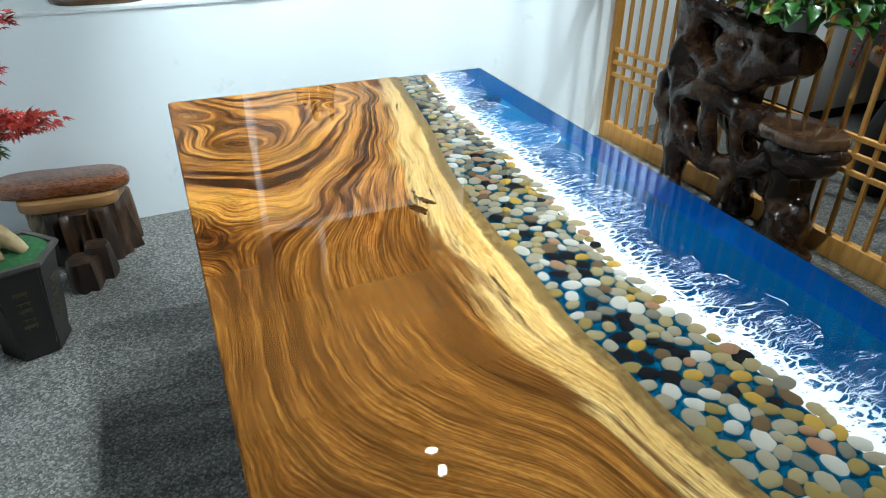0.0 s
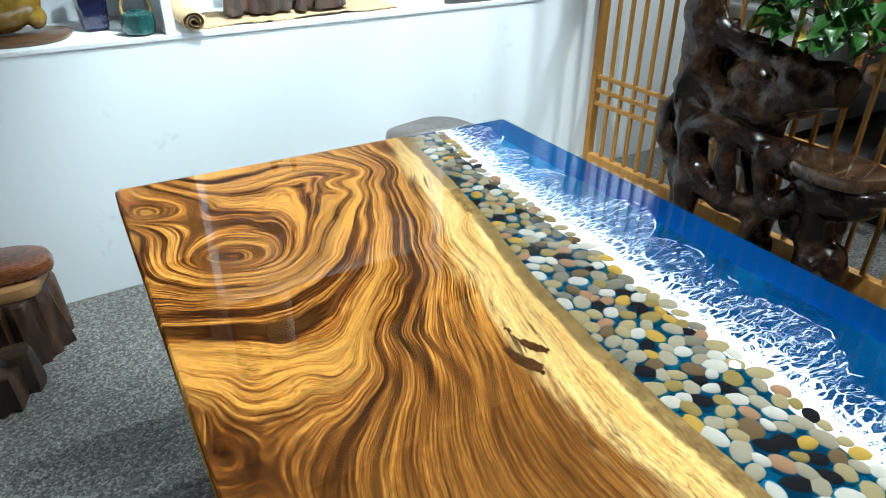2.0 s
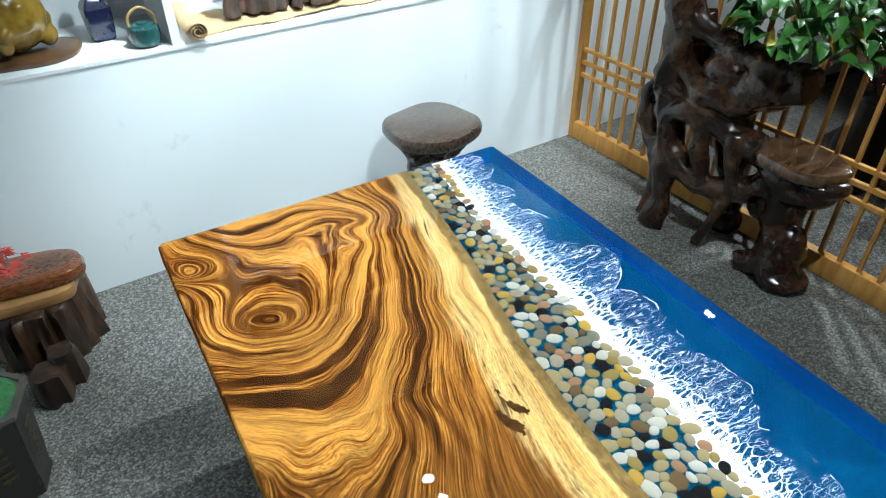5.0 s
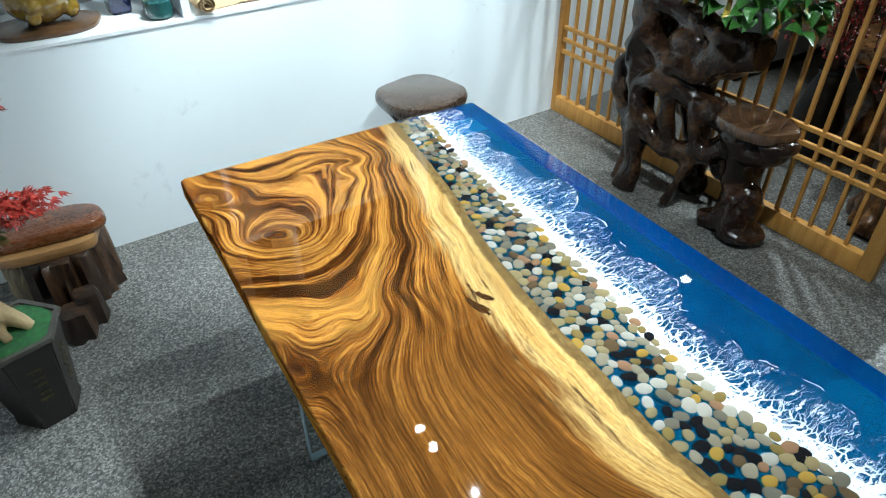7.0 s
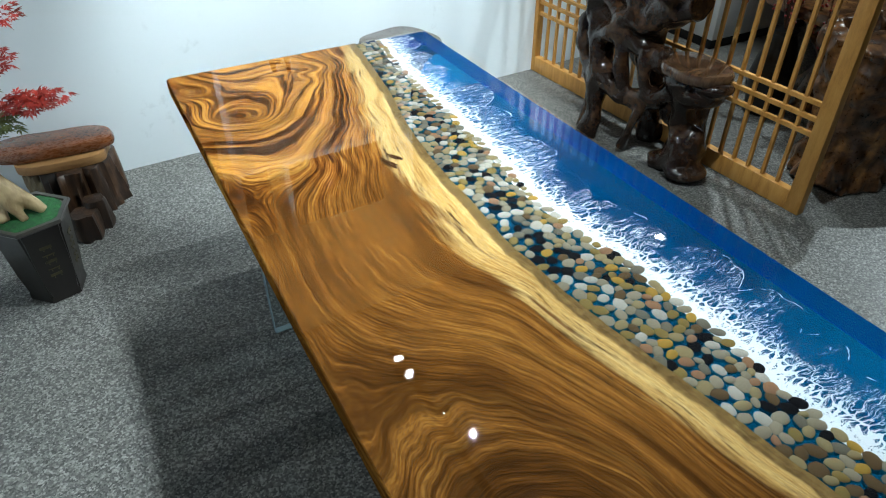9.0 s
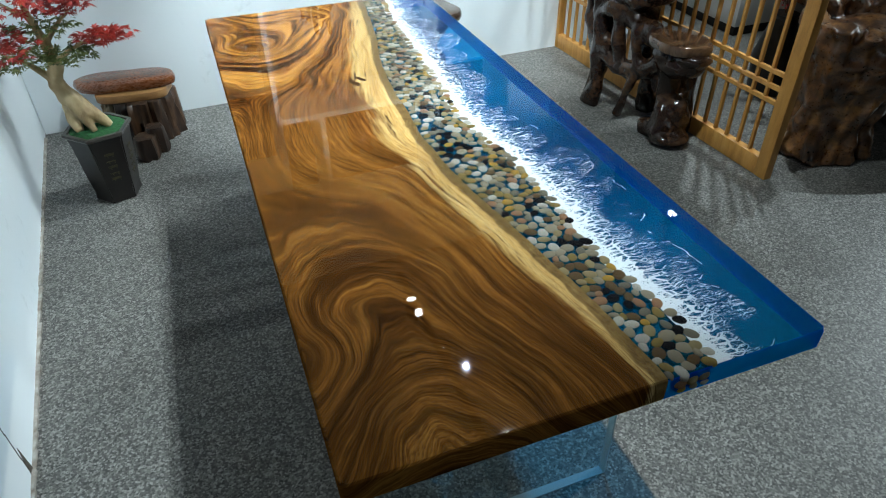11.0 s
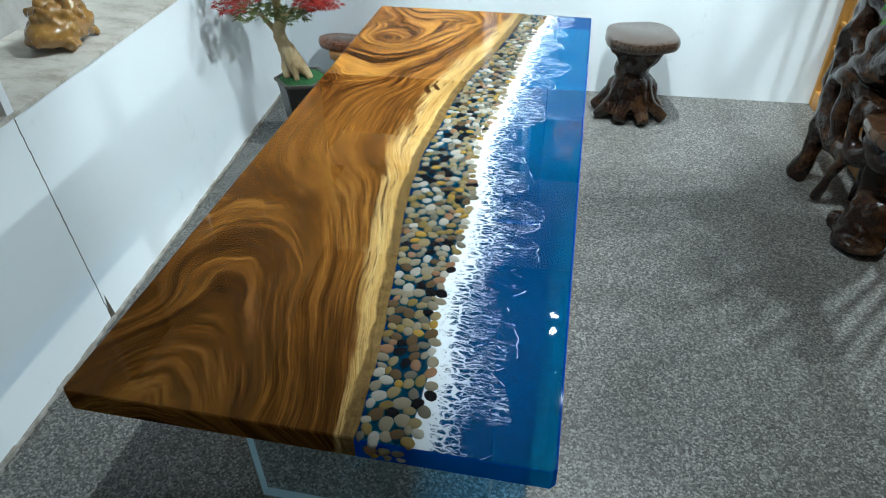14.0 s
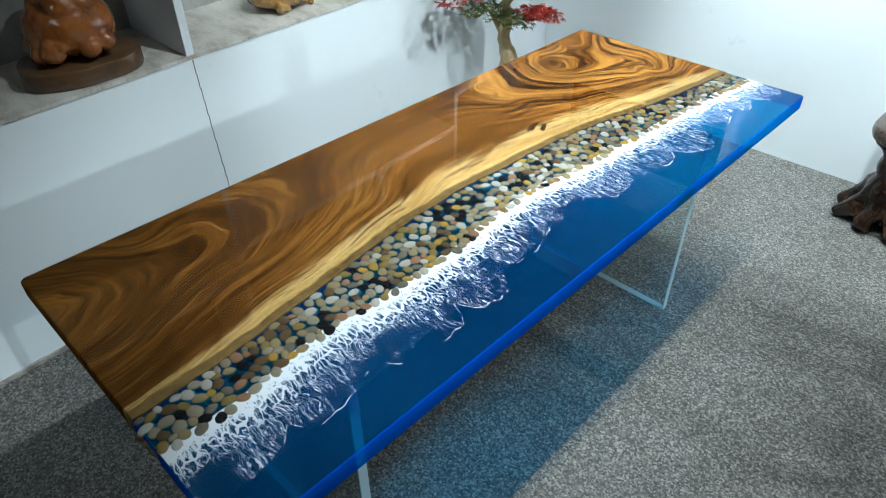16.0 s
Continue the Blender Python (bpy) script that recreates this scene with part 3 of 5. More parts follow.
def skewbox(fn, a0, a1, d0, d1, z0, z1, axis):
    """A block whose face follows a slightly turned wall line; depth grows away from the room."""
    bm = bmesh.new()
    vs = []
    for z in (z0, z1):
        for a, d in ((a0, d0), (a1, d0), (a1, d1), (a0, d1)):
            vs.append(bm.verts.new((fn(a) - d, a, z) if axis == "y" else (a, fn(a) + d, z)))
    for f in ((0, 1, 2, 3), (4, 5, 6, 7), (0, 1, 5, 4), (1, 2, 6, 5), (2, 3, 7, 6), (3, 0, 4, 7)):
        bm.faces.new([vs[i] for i in f])
    bmesh.ops.recalc_face_normals(bm, faces=bm.faces)
    return bm


DEEP = 0.40
west = tagged(part("wall_west", skewbox(wx, -4.4, ny(-0.75) + 0.5, 0, DEEP + 0.1, 0, SILLZ - 0.012, "y"), WALL), "white painted half wall with a long display niche above it", "wall", kind="structure")
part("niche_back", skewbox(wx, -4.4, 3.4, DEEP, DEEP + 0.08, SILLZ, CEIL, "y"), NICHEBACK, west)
part("wall_top", skewbox(wx, -4.4, 3.4, 0, DEEP, 2.35, CEIL, "y"), WALL, west)
part("wall_end", skewbox(wx, 2.62, 3.4, 0, DEEP, SILLZ, 2.35, "y"), WALL, west)
part("sill", skewbox(wx, -4.4, 2.62, -0.004, DEEP, SILLZ - 0.012, SILLZ, "y"), SILL, west, "marbled stone sill")
for y in (-1.6, -0.4, 0.79, 2.15):
    part("divider", skewbox(wx, y - 0.014, y + 0.014, 0.002, DEEP, SILLZ, 2.35, "y"), SHELFWHITE, west)
part("divider", skewbox(wx, 1.586, 1.614, 0.002, DEEP, 1.52, 2.35, "y"), SHELFWHITE, west)
for y0, y1, z in ((0.804, 2.136, 1.49), (-0.386, 0.776, 1.62), (2.164, 2.62, 1.30)):
    part("shelf", skewbox(wx, y0, y1, 0.002, DEEP, z, z + 0.03, "y"), SHELFWHITE, west)

north = tagged(part("wall_north", skewbox(ny, wx(2.9), 2.6, 0, DEEP + 0.1, 0, SILLZ - 0.012, "x"), WALL), "white painted wall with a display niche above it", "wall", kind="structure")
part("niche_back", skewbox(ny, -1.2, 1.9, DEEP, DEEP + 0.08, SILLZ, 1.66, "x"), WALL, north)
# above the shelf the back is painted darker to hold the niche's shade
part("niche_back", skewbox(ny, -1.2, 1.9, DEEP, DEEP + 0.08, 1.66, CEIL, "x"), SHADEDPANEL, north, "upper back of the niche, shade put into its colour")
part("wall_top", skewbox(ny, -0.76, 2.6, 0, DEEP, 2.35, CEIL, "x"), WALL, north)
part("wall_end", skewbox(ny, 1.72, 2.6, 0, DEEP, SILLZ - 0.012, 2.35, "x"), WALL, north)
part("sill", skewbox(ny, -0.76, 1.72, -0.004, DEEP, SILLZ - 0.012, SILLZ, "x"), SHELFWHITE, north, "white painted sill")
for x in (0.285, 1.24):
    part("divider", skewbox(ny, x - 0.014, x + 0.014, 0.002, DEEP, SILLZ, 2.35, "x"), SHELFWHITE, north)
part("divider", skewbox(ny, 0.516, 0.544, 0.002, DEEP, 1.69, 2.35, "x"), SHELFWHITE, north)
for x0, x1, z in ((0.299, 1.226, 1.66), (-0.76, 0.271, 2.08)):
    part("shelf", skewbox(ny, x0, x1, 0.002, DEEP, z, z + 0.03, "x"), SHELFWHITE, north)

# chipped plaster line along the foot of the west wall, and the joint in its boarding
bm = bmesh.new()
for i in range(60):
    y0 = -1.2 + i * 0.068
    h = 0.010 + 0.012 * abs(noise.noise(Vector((y0 * 7, 0, 0))))
    d = 0.006 + 0.010 * abs(noise.noise(Vector((y0 * 9, 3, 0))))
    box((wx(y0) - 0.01, y0, 0), (wx(y0) + d, y0 + 0.068, h), bm=bm)
tagged(part("trim", bm, SKIRT), "chipped plaster edge at the foot of the wall", "trim", kind="structure")
bm = bmesh.new()
for i in range(15):
    z0 = 0.03 + i * 0.0505
    dx = 0.0015 * noise.noise(Vector((z0 * 20, 1, 0)))
    yj = 0.826 - 0.046 * z0 + dx
    box((wx(yj) - 0.004, yj - 0.0012, z0), (wx(yj) + 0.0012, yj + 0.0012, z0 + 0.052), bm=bm)
part("wall_joint", bm, GAPDARK, west, "dark hairline joint")
bm = bmesh.new()
vs = [bm.verts.new(p) for p in ((wx(.84) + .0015, 0.822, 0.004), (wx(.84) + .0015, 0.850, 0.004), (wx(.84) + .0015, 0.836, 0.11),
                                (wx(.84) - .003, 0.822, 0.004), (wx(.84) - .003, 0.850, 0.004), (wx(.84) - .003, 0.836, 0.11))]
for f in ((0, 1, 2), (5, 4, 3), (0, 3, 4, 1), (1, 4, 5, 2), (2, 5, 3, 0)):
    bm.faces.new([vs[i] for i in f])
part("open_joint", bm, GAPDARK, west, "dark open end of the joint")

# plain added walls that close the room; the dark tone stands for dimness
tagged(part("wall_east", box((5.6, -4.4, 0), (5.75, 4.4, CEIL)), DARKWALL), "plain wall added to close the room beyond, dimness put into its colour", "wall", kind="structure")
tagged(part("wall_south", box((-2.5, -4.2, 0), (5.6, -4.05, CEIL)), DARKWALL), "plain unseen wall added behind, darkened to cut bounced light", "wall", kind="structure")
tagged(part("wall_northeast", box((2.62, 4.0, 0), (5.6, 4.15, CEIL)), DARKWALL), "plain wall added to close the room beyond, dimness put into its colour", "wall", kind="structure")
tagged(part("wall_return", box((2.6, 3.14, 0), (2.72, 4.0, CEIL)), WALL), "white end of the wall by the screen", "wall", kind="structure")

# ---- track lights ----
track = thing("track_rail", (0.87, 1.9, CEIL), "black ceiling track carrying the spotlights", "track rail")
part("rail", box((-0.018, -1.2, -0.03), (0.018, 0.9, 0)), BLACKMETAL, track)


def track_light(at, aim, face):
    """Spotlight head whose lit face lies at the given place."""
    at = Vector(at) - (Vector(aim) - Vector(at)).normalized() * 0.055
    t = thing("track_spotlight", at, "small black track spotlight, lit, under the ceiling", "spotlight", "track spotlights")
    d = (Vector(aim) - Vector(at)).normalized()
    q = d.to_track_quat("Z", "Y").to_matrix().to_4x4()
    bm = lathe([(0.022, -0.07), (0.036, -0.06), (0.040, 0.0), (0.042, 0.05), (0.036, 0.05), (0.035, 0.045)], 20)
    bmesh.ops.transform(bm, matrix=q, verts=bm.verts)
    part("housing", bm, BLACKMETAL, t)
    bm = lathe([(face, 0.0515), (face, 0.055)], 20)
    bmesh.ops.transform(bm, matrix=q, verts=bm.verts)
    part("led_face", bm, LED, t, "glowing white lamp face")
    part("stem", tube([(0, 0, 0), (0.87 - at[0], 0, CEIL - 0.03 - at[2])], [0.008, 0.008], 8), BLACKMETAL, t)
    return t


for at, aim, watts, size, face in LAMPS:
    track_light(at, aim, face)
t = thing("ceiling_downlight", (5.30, 1.47, 2.30), "small lit spotlight hanging beyond the screen", "spotlight")
part("housing", lathe([(0.03, 0.10), (0.04, 0.09), (0.042, 0.02), (0.036, 0.02)][::-1], 20), BLACKMETAL, t)
part("led_face", lathe([(0.030, 0.012), (0.030, 0.019)], 20), LED, t, "glowing lamp face")
part("stem", tube([(0, 0, 0.09), (0, 0, CEIL - 2.30)], [0.007, 0.007], 8), BLACKMETAL, t)
t = thing("ceiling_downlight", (2.68, 2.40, 2.50), "small lit spotlight hanging beyond the screen", "spotlight")
part("housing", lathe([(0.03, 0.10), (0.04, 0.09), (0.042, 0.02), (0.036, 0.02)][::-1], 20), BLACKMETAL, t)
part("led_face", lathe([(0.030, 0.012), (0.030, 0.019)], 20), LED, t, "glowing lamp face")
part("stem", tube([(0, 0, 0.09), (0, 0, CEIL - 2.50)], [0.007, 0.007], 8), BLACKMETAL, t)

# ---- table ----
TL, TW, TOP, UNDER = 1.990, 0.818, 0.75, 0.70
table = thing("river_table", (0, 0, 0), "polished slab wood and blue resin table on clear acrylic legs", "table")
_by = [0, .14, .25, .36, .45, .657, .89, 1.0, 1.08, 1.18, 1.305, 1.442, 1.60, 1.77, 1.99]
_bx = [.508, .502, .490, .473, .460, .431, .419, .428, .436, .438, .453, .476, .514, .542, .575]
_sy = [0, .05, .126, .16, .217, .301, .41, .46, .544, .70, .90, .97, 1.044, 1.125, 1.21, 1.28, 1.416, 1.506, 1.627, 1.772, 1.99]
_sx = [.603, .602, .602, .608, .587, .575, .573, .586, .582, .578, .552, .551, .552, .570, .577, .576, .597, .593, .604, .612, .652]
_dy = [0, .25, .4, .54, .74, .99, 1.33, 1.53, 1.71, 1.990]
_dd = [.034, .048, .060, .070, .075, .095, .105, .10, .075, .05]
_yy = np.linspace(0, TL, 500)
_k = np.ones(31) / 31


def soft(xs, ys):
    a = np.interp(_yy, xs, ys)
    return np.convolve(np.pad(a, 15, mode="edge"), _k, "valid")


_XB, _XS, _DD = soft(_by, _bx), soft(_sy, _sx), soft(_dy, _dd)


def xb(y):
    return float(np.interp(y, _yy, _XB)) + 0.003 * noise.noise(Vector((y * 14, 0.3, 0))) + 0.002 * noise.noise(Vector((y * 45, 7.3, 0)))


def xs(y):
    return float(np.interp(y, _yy, _XS)) + 0.006 * noise.noise(Vector((y * 22, 5.1, 0)))


def gauss(x, y, cx, cy, sx, sy):
    return math.exp(-((x - cx) / sx) ** 2 - ((y - cy) / sy) ** 2)


# flow lines of the figure: grain phase, and points that share it
FLOW = [
    (0.090, [(0.51, 1.97), (0.46, 1.76), (0.40, 1.56), (0.36, 1.40), (0.345, 1.24)]),
    (0.165, [(0.453, 1.934), (0.422, 1.772), (0.389, 1.637), (0.343, 1.531), (0.291, 1.445), (0.239, 1.373)]),
    (0.235, [(0.403, 1.987), (0.399, 1.786), (0.351, 1.645), (0.279, 1.516), (0.216, 1.455)]),
    (0.300, [(0.375, 1.838), (0.343, 1.731), (0.288, 1.637), (0.231, 1.572), (0.172, 1.531), (0.102, 1.531), (0.044, 1.555), (0.002, 1.581)]),
    (0.350, [(0.277, 1.690), (0.221, 1.606), (0.166, 1.572), (0.099, 1.582), (0.038, 1.626), (0.013, 1.693), (0.017, 1.789), (0.003, 1.828)]),
    (0.430, [(0.104, 1.706), (0.149, 1.693), (0.161, 1.650), (0.140, 1.628), (0.095, 1.636), (0.068, 1.672)]),
    (0.370, [(0.355, 1.880), (0.379, 1.846), (0.347, 1.790), (0.315, 1.792)]),
    (0.330, [(0.107, 1.985), (0.213, 1.968), (0.310, 1.970)]),
    (0.395, [(0.200, 1.800), (0.130, 1.830)]),
    (0.440, [(0.0, 1.978), (0.025, 1.911), (0.021, 1.848)]),
    (0.240, [(0.010, 1.497), (0.092, 1.431), (0.178, 1.410)]),
    (0.210, [(0.006, 1.433), (0.053, 1.371), (0.129, 1.353), (0.190, 1.340)]),
    (0.190, [(0.006, 1.365), (0.057, 1.268), (0.088, 1.224)])]
FLOW2 = [
    (0.165, [(0.22, 1.00), (0.26, 0.80), (0.33, 0.52)]),
    (0.130, [(0.28, 1.15), (0.30, 0.98), (0.345, 0.74), (0.38, 0.45)]),
    (0.220, [(0.01, 0.25), (0.02, 0.55), (0.09, 0.66), (0.16, 0.64), (0.25, 0.50), (0.32, 0.28), (0.40, 0.01)]),
    (0.280, [(0.02, 0.14), (0.06, 0.31), (0.12, 0.40), (0.20, 0.38), (0.27, 0.19), (0.33, 0.0)]),
    (0.350, [(0.03, 0.0), (0.09, 0.10), (0.13, 0.12), (0.20, 0.11), (0.24, 0.05), (0.27, 0.0)]),
    (0.075, [(0.391, 0.74), (0.403, 0.54), (0.428, 0.40), (0.446, 0.25), (0.479, 0.11), (0.492, 0.0)])]
_P, _V = [], []
for val, pts in FLOW + FLOW2 + [(0.0, [(xb(y), y) for y in np.linspace(0, TL, 12)])]:
    for p in pts:
        _P.append(p)
        _V.append(val)
_P, _V = np.array(_P), np.array(_V)


def _plate(r2):
    return 0.5 * r2 * np.log(r2 + 1e-9)


_n = len(_P)
_K = _plate(((_P[:, None] - _P[None]) ** 2).sum(2)) + 2e-4 * np.eye(_n)
_L = np.hstack([np.ones((_n, 1)), _P])
_W = np.linalg.solve(np.block([[_K, _L], [_L.T, np.zeros((3, 3))]]), np.concatenate([_V, np.zeros(3)]))


def grain_field(x, y):
    """Grain phase: along the live edge, looping round the crotch figure, arching towards the near end."""
    d = xb(y) - x
    far = 1 / (1 + math.exp(-(y - 1.25 - 0.25 * (x - 0.2)) / 0.05))
    n1, n2 = noise.noise(Vector((x * 7, y * 7, 20))), noise.noise(Vector((x * 6, y * 7, 40)))
    n3, n4 = noise.noise(Vector((x * 19, y * 17, 30))), noise.noise(Vector((x * 15, y * 19, 50)))
    k = 0.25 + 0.75 * far
    px, py = x + k * (0.011 * n1 + 0.004 * n3), y + k * (0.013 * n2 + 0.004 * n4)
    r2 = (_P[:, 0] - px) ** 2 + (_P[:, 1] - py) ** 2
    f = float(_W[:_n] @ _plate(r2) + _W[_n] + _W[_n + 1] * px + _W[_n + 2] * py)
    return f + 0.004 * noise.noise(Vector((x * 30, y * 12, 4))), d, far


def wood_slab():
    nx, nyy = 84, 330
    bm = bmesh.new()
    lg, lz = bm.verts.layers.float_vector.new("grain"), bm.verts.layers.float_vector.new("zone")

    def put(x, y, z):
        v = bm.verts.new((x, y, z))
        f, d, far = grain_field(min(max(x, 0), 0.6), min(max(y, 0), TL))
        f += (TOP - z) * 0.8
        v[lg] = (f, 1 / (1 + math.exp((y - 0.76) / 0.08)), 0)
        v[lz] = (d, d / float(np.interp(y, _yy, _DD)), far)
        return v

    grid = []
    for j in range(nyy + 1):
        y = TL * j / nyy
        row = []
        for i in range(nx + 1):
            row.append([xb(y) * i / nx, y])
        grid.append(row)
    # small rounding of the two outer corners
    for row in (grid[0], grid[-1]):
        row[0][0] += 0.004
        row[0][1] += 0.004 if row is grid[0] else -0.004
    top = [[put(x, y, TOP - 0.001) for x, y in row] for row in grid]
    for j in range(nyy):
        for i in range(nx):
            bm.faces.new((top[j][i], top[j][i + 1], top[j + 1][i + 1], top[j + 1][i]))
    loop = [(0, i) for i in range(nx)] + [(j, nx) for j in range(nyy)] + [(nyy, i) for i in range(nx, 0, -1)] + [(j, 0) for j in range(nyy, 0, -1)]
    prev = [top[j][i] for j, i in loop]
    for out, z in ((0.0025, TOP - 0.0035), (0.003, TOP - 0.010), (0.003, UNDER + 0.008), (0.0, UNDER)):
        ring = []
        for j, i in loop:
            x, y = grid[j][i]
            ox = -out if i == 0 else 0
            oy = -out if j == 0 else out if j == nyy else 0
            ring.append(put(x + ox, y + oy, z))
        n = len(loop)
        for k in range(n):
            bm.faces.new((prev[(k + 1) % n], prev[k], ring[k], ring[(k + 1) % n]))
        prev = ring
    bm.faces.new(prev)
    return bm


part("wood_slab", wood_slab(), WOOD, table, "polished brown slab with swirling dark grain and a pale live edge")


def inclusion(pts):
    """A torn fleck of bark let into the top: the outline is frayed between its corners."""
    bm = bmesh.new()
    frayed = []
    for k, (x, y) in enumerate(pts):
        x1, y1 = pts[(k + 1) % len(pts)]
        for t_ in np.linspace(0, 1, 11)[:-1]:
            px, py = x + (x1 - x) * t_, y + (y1 - y) * t_
            frayed.append((px + 0.0042 * noise.noise(Vector((px * 420, py * 300, 1))), py + 0.006 * noise.noise(Vector((px * 330, py * 380, 9)))))
    pts = frayed
    lo, hi = [bm.verts.new((x, y, TOP - 0.004)) for x, y in pts], [bm.verts.new((x, y, TOP - 0.0004)) for x, y in pts]
    bm.faces.new(hi)
    n = len(pts)
    for k in range(n):
        bm.faces.new((lo[k], lo[(k + 1) % n], hi[(k + 1) % n], hi[k]))
    return bm


part("bark_inclusion", inclusion([(.338, 1.288), (.347, 1.282), (.352, 1.265), (.362, 1.242), (.352, 1.225), (.343, 1.242), (.336, 1.260)]), BARK, table, "dark wedge of bark in the wood")
part("bark_inclusion", inclusion([(.366, 1.296), (.374, 1.282), (.386, 1.260), (.378, 1.256), (.366, 1.270), (.360, 1.282)]), BARK, table, "dark wedge of bark in the wood")
part("bark_inclusion", inclusion([(.362, 1.320), (.367, 1.318), (.368, 1.308), (.363, 1.310)]), BARK, table, "dark wedge of bark in the wood")


_cleft = [0.0, .17, .36, .45, .57, .72, .92, 1.06, 1.23, 1.41, 1.57, 1.72, 1.85, 1.99]
_cw = [.10, .10, .10, .11, .11, .09, .10, .10, .105, .095, .10, .09, .09, .085]
_pw = [.138, .155, .158, .168, .172, .142, .128, .142, .145, .172, .128, .118, .12]


def lobe_edge(y):
    """Distance from the pebbles at which the wave front lies: scallops of uneven width."""
    y += 0.010 * noise.noise(Vector((y * 16, 3.3, 0)))
    k = min(max(int(np.searchsorted(_cleft, y)) - 1, 0), len(_pw) - 1)
    u = min(max((y - _cleft[k]) / (_cleft[k + 1] - _cleft[k]), 0), 1)
    low = _cw[k] + (_cw[k + 1] - _cw[k]) * u
    return low + (_pw[k] - low) * math.sin(math.pi * u) ** 0.65 + 0.010 * noise.noise(Vector((y * 34, 1, 0)))


def resin_body():
    nx, nyy = 70, 420
    bm = bmesh.new()
    lf = bm.verts.layers.float_vector.new("foam")

    def put(x, y, z, up):
        v = bm.verts.new((x, y, z))
        w_ = x - xs(min(max(y, 0), TL))
        v[lf] = (w_, w_ - lobe_edge(y), up)
        return v

    grid = []
    for j in range(nyy + 1):
        y = TL * j / nyy
        x0 = xb(y) + 0.0006
        grid.append([[x0 + (TW - x0) * i / nx, y] for i in range(nx + 1)])
    for row in (grid[0], grid[-1]):
        row[-1][0] -= 0.004
        row[-1][1] += 0.004 if row is grid[0] else -0.004
    top = [[put(x, y, TOP - 0.004, 1) for x, y in row] for row in grid]
    for j in range(nyy):
        for i in range(nx):
            bm.faces.new((top[j][i], top[j][i + 1], top[j + 1][i + 1], top[j + 1][i]))
    loop = [(0, i) for i in range(nx)] + [(j, nx) for j in range(nyy)] + [(nyy, i) for i in range(nx, 0, -1)] + [(j, 0) for j in range(nyy, 0, -1)]
    prev = [top[j][i] for j, i in loop]
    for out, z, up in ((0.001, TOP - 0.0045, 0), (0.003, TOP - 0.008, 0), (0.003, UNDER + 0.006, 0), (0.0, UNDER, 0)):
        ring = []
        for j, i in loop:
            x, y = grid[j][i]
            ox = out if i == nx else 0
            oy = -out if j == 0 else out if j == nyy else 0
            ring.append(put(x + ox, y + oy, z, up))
        n = len(loop)
        for k in range(n):
            bm.faces.new((prev[(k + 1) % n], prev[k], ring[k], ring[(k + 1) % n]))
        prev = ring
    low = [bm.verts.new(v.co) for v in prev]
    for v in low:
        v[lf] = (-1, -1, 1.7)
    bm.faces.new(low)
    return bm


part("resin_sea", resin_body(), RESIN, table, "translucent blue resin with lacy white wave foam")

bm = bmesh.new()
rim = []
for cx, cy, a0 in ((TW - 0.008, TL - 0.008, 0), (0.008, TL - 0.008, 90), (0.008, 0.008, 180), (TW - 0.008, 0.008, 270)):
    for k in range(7):
        a = radians(a0 + 15 * k)
        rim.append((cx + 0.0105 * math.cos(a), cy + 0.0105 * math.sin(a)))
bm.faces.new([bm.verts.new((x, y, TOP + 0.0004)) for x, y in rim])
part("clear_coat", bm, COAT, table, "mirror-polished clear resin coat")


def acrylic_leg(y, inward):
    leg = new("acrylic_leg")
    leg.parent = table
    tagged(leg, "clear acrylic panel leg")
    part("panel", box((0.092, y - 0.010, 0.001), (0.694, y + 0.010, UNDER), 0.001, 1), ACRYLIC, leg)
    part("rib", box((0.405, min(y, y + inward) + 0.0102, 0.001), (0.425, max(y, y + inward) - 0.0102, UNDER), 0.001, 1), ACRYLIC, leg)
    for x in (0.0905, 0.6925):
        part("rim", box((x, y - 0.011, 0.001), (x + 0.003, y + 0.011, UNDER - 0.001)), ACRYLIC_RIM, leg)
    part("rim", box((0.094, y - 0.011, 0.0005), (0.692, y + 0.011, 0.0035)), ACRYLIC_RIM, leg)


acrylic_leg(0.305, 0.20)
acrylic_leg(1.660, -0.20)

# ---- carved lattice screen ----
scr = thing("lattice_screen", (2.055, 3.078, 0), "honey-coloured pine lattice screen standing on the floor", "screen")
scr.rotation_euler = (0, 0, math.atan2(-1.79, 0.069))
SW, SH = 1.784, 1.95
part("stile", box((0, -0.02, 0), (0.062, 0.02, SH), 0.003), PINE, scr)
part("stile", box((SW - 0.062, -0.02, 0), (SW, 0.02, SH), 0.003), PINE, scr)
part("rail", box((0.062, -0.019, 0.0), (SW - 0.062, 0.019, 0.085), 0.003), PINE, scr)
part("rail", box((0.062, -0.019, SH - 0.07), (SW - 0.062, 0.019, SH), 0.003), PINE, scr)
NS = 22
slat = mesh_of("slat", box((-0.007, -0.008, 0.085), (0.007, 0.008, SH - 0.07), 0.001, 1), PINE, True, 30)
for i in range(NS):
    o = new("slat", slat)
    o.parent = scr
    o.location.x = 0.062 + (SW - 0.124) * (i + 1) / (NS + 1)
for z in (0.325, 0.385, 0.445, 1.02, 1.08, 1.14):
    part("crossbar", box((0.062, -0.0115, z - 0.0085), (SW - 0.062, 0.0065, z + 0.0085), 0.001, 1), PINE, scr)

# ---- root chair with plant ----
chair = thing("root_chair", (1.935, 2.03, 0), "dark lacquered tree-root chair with twisted openings", "chair")


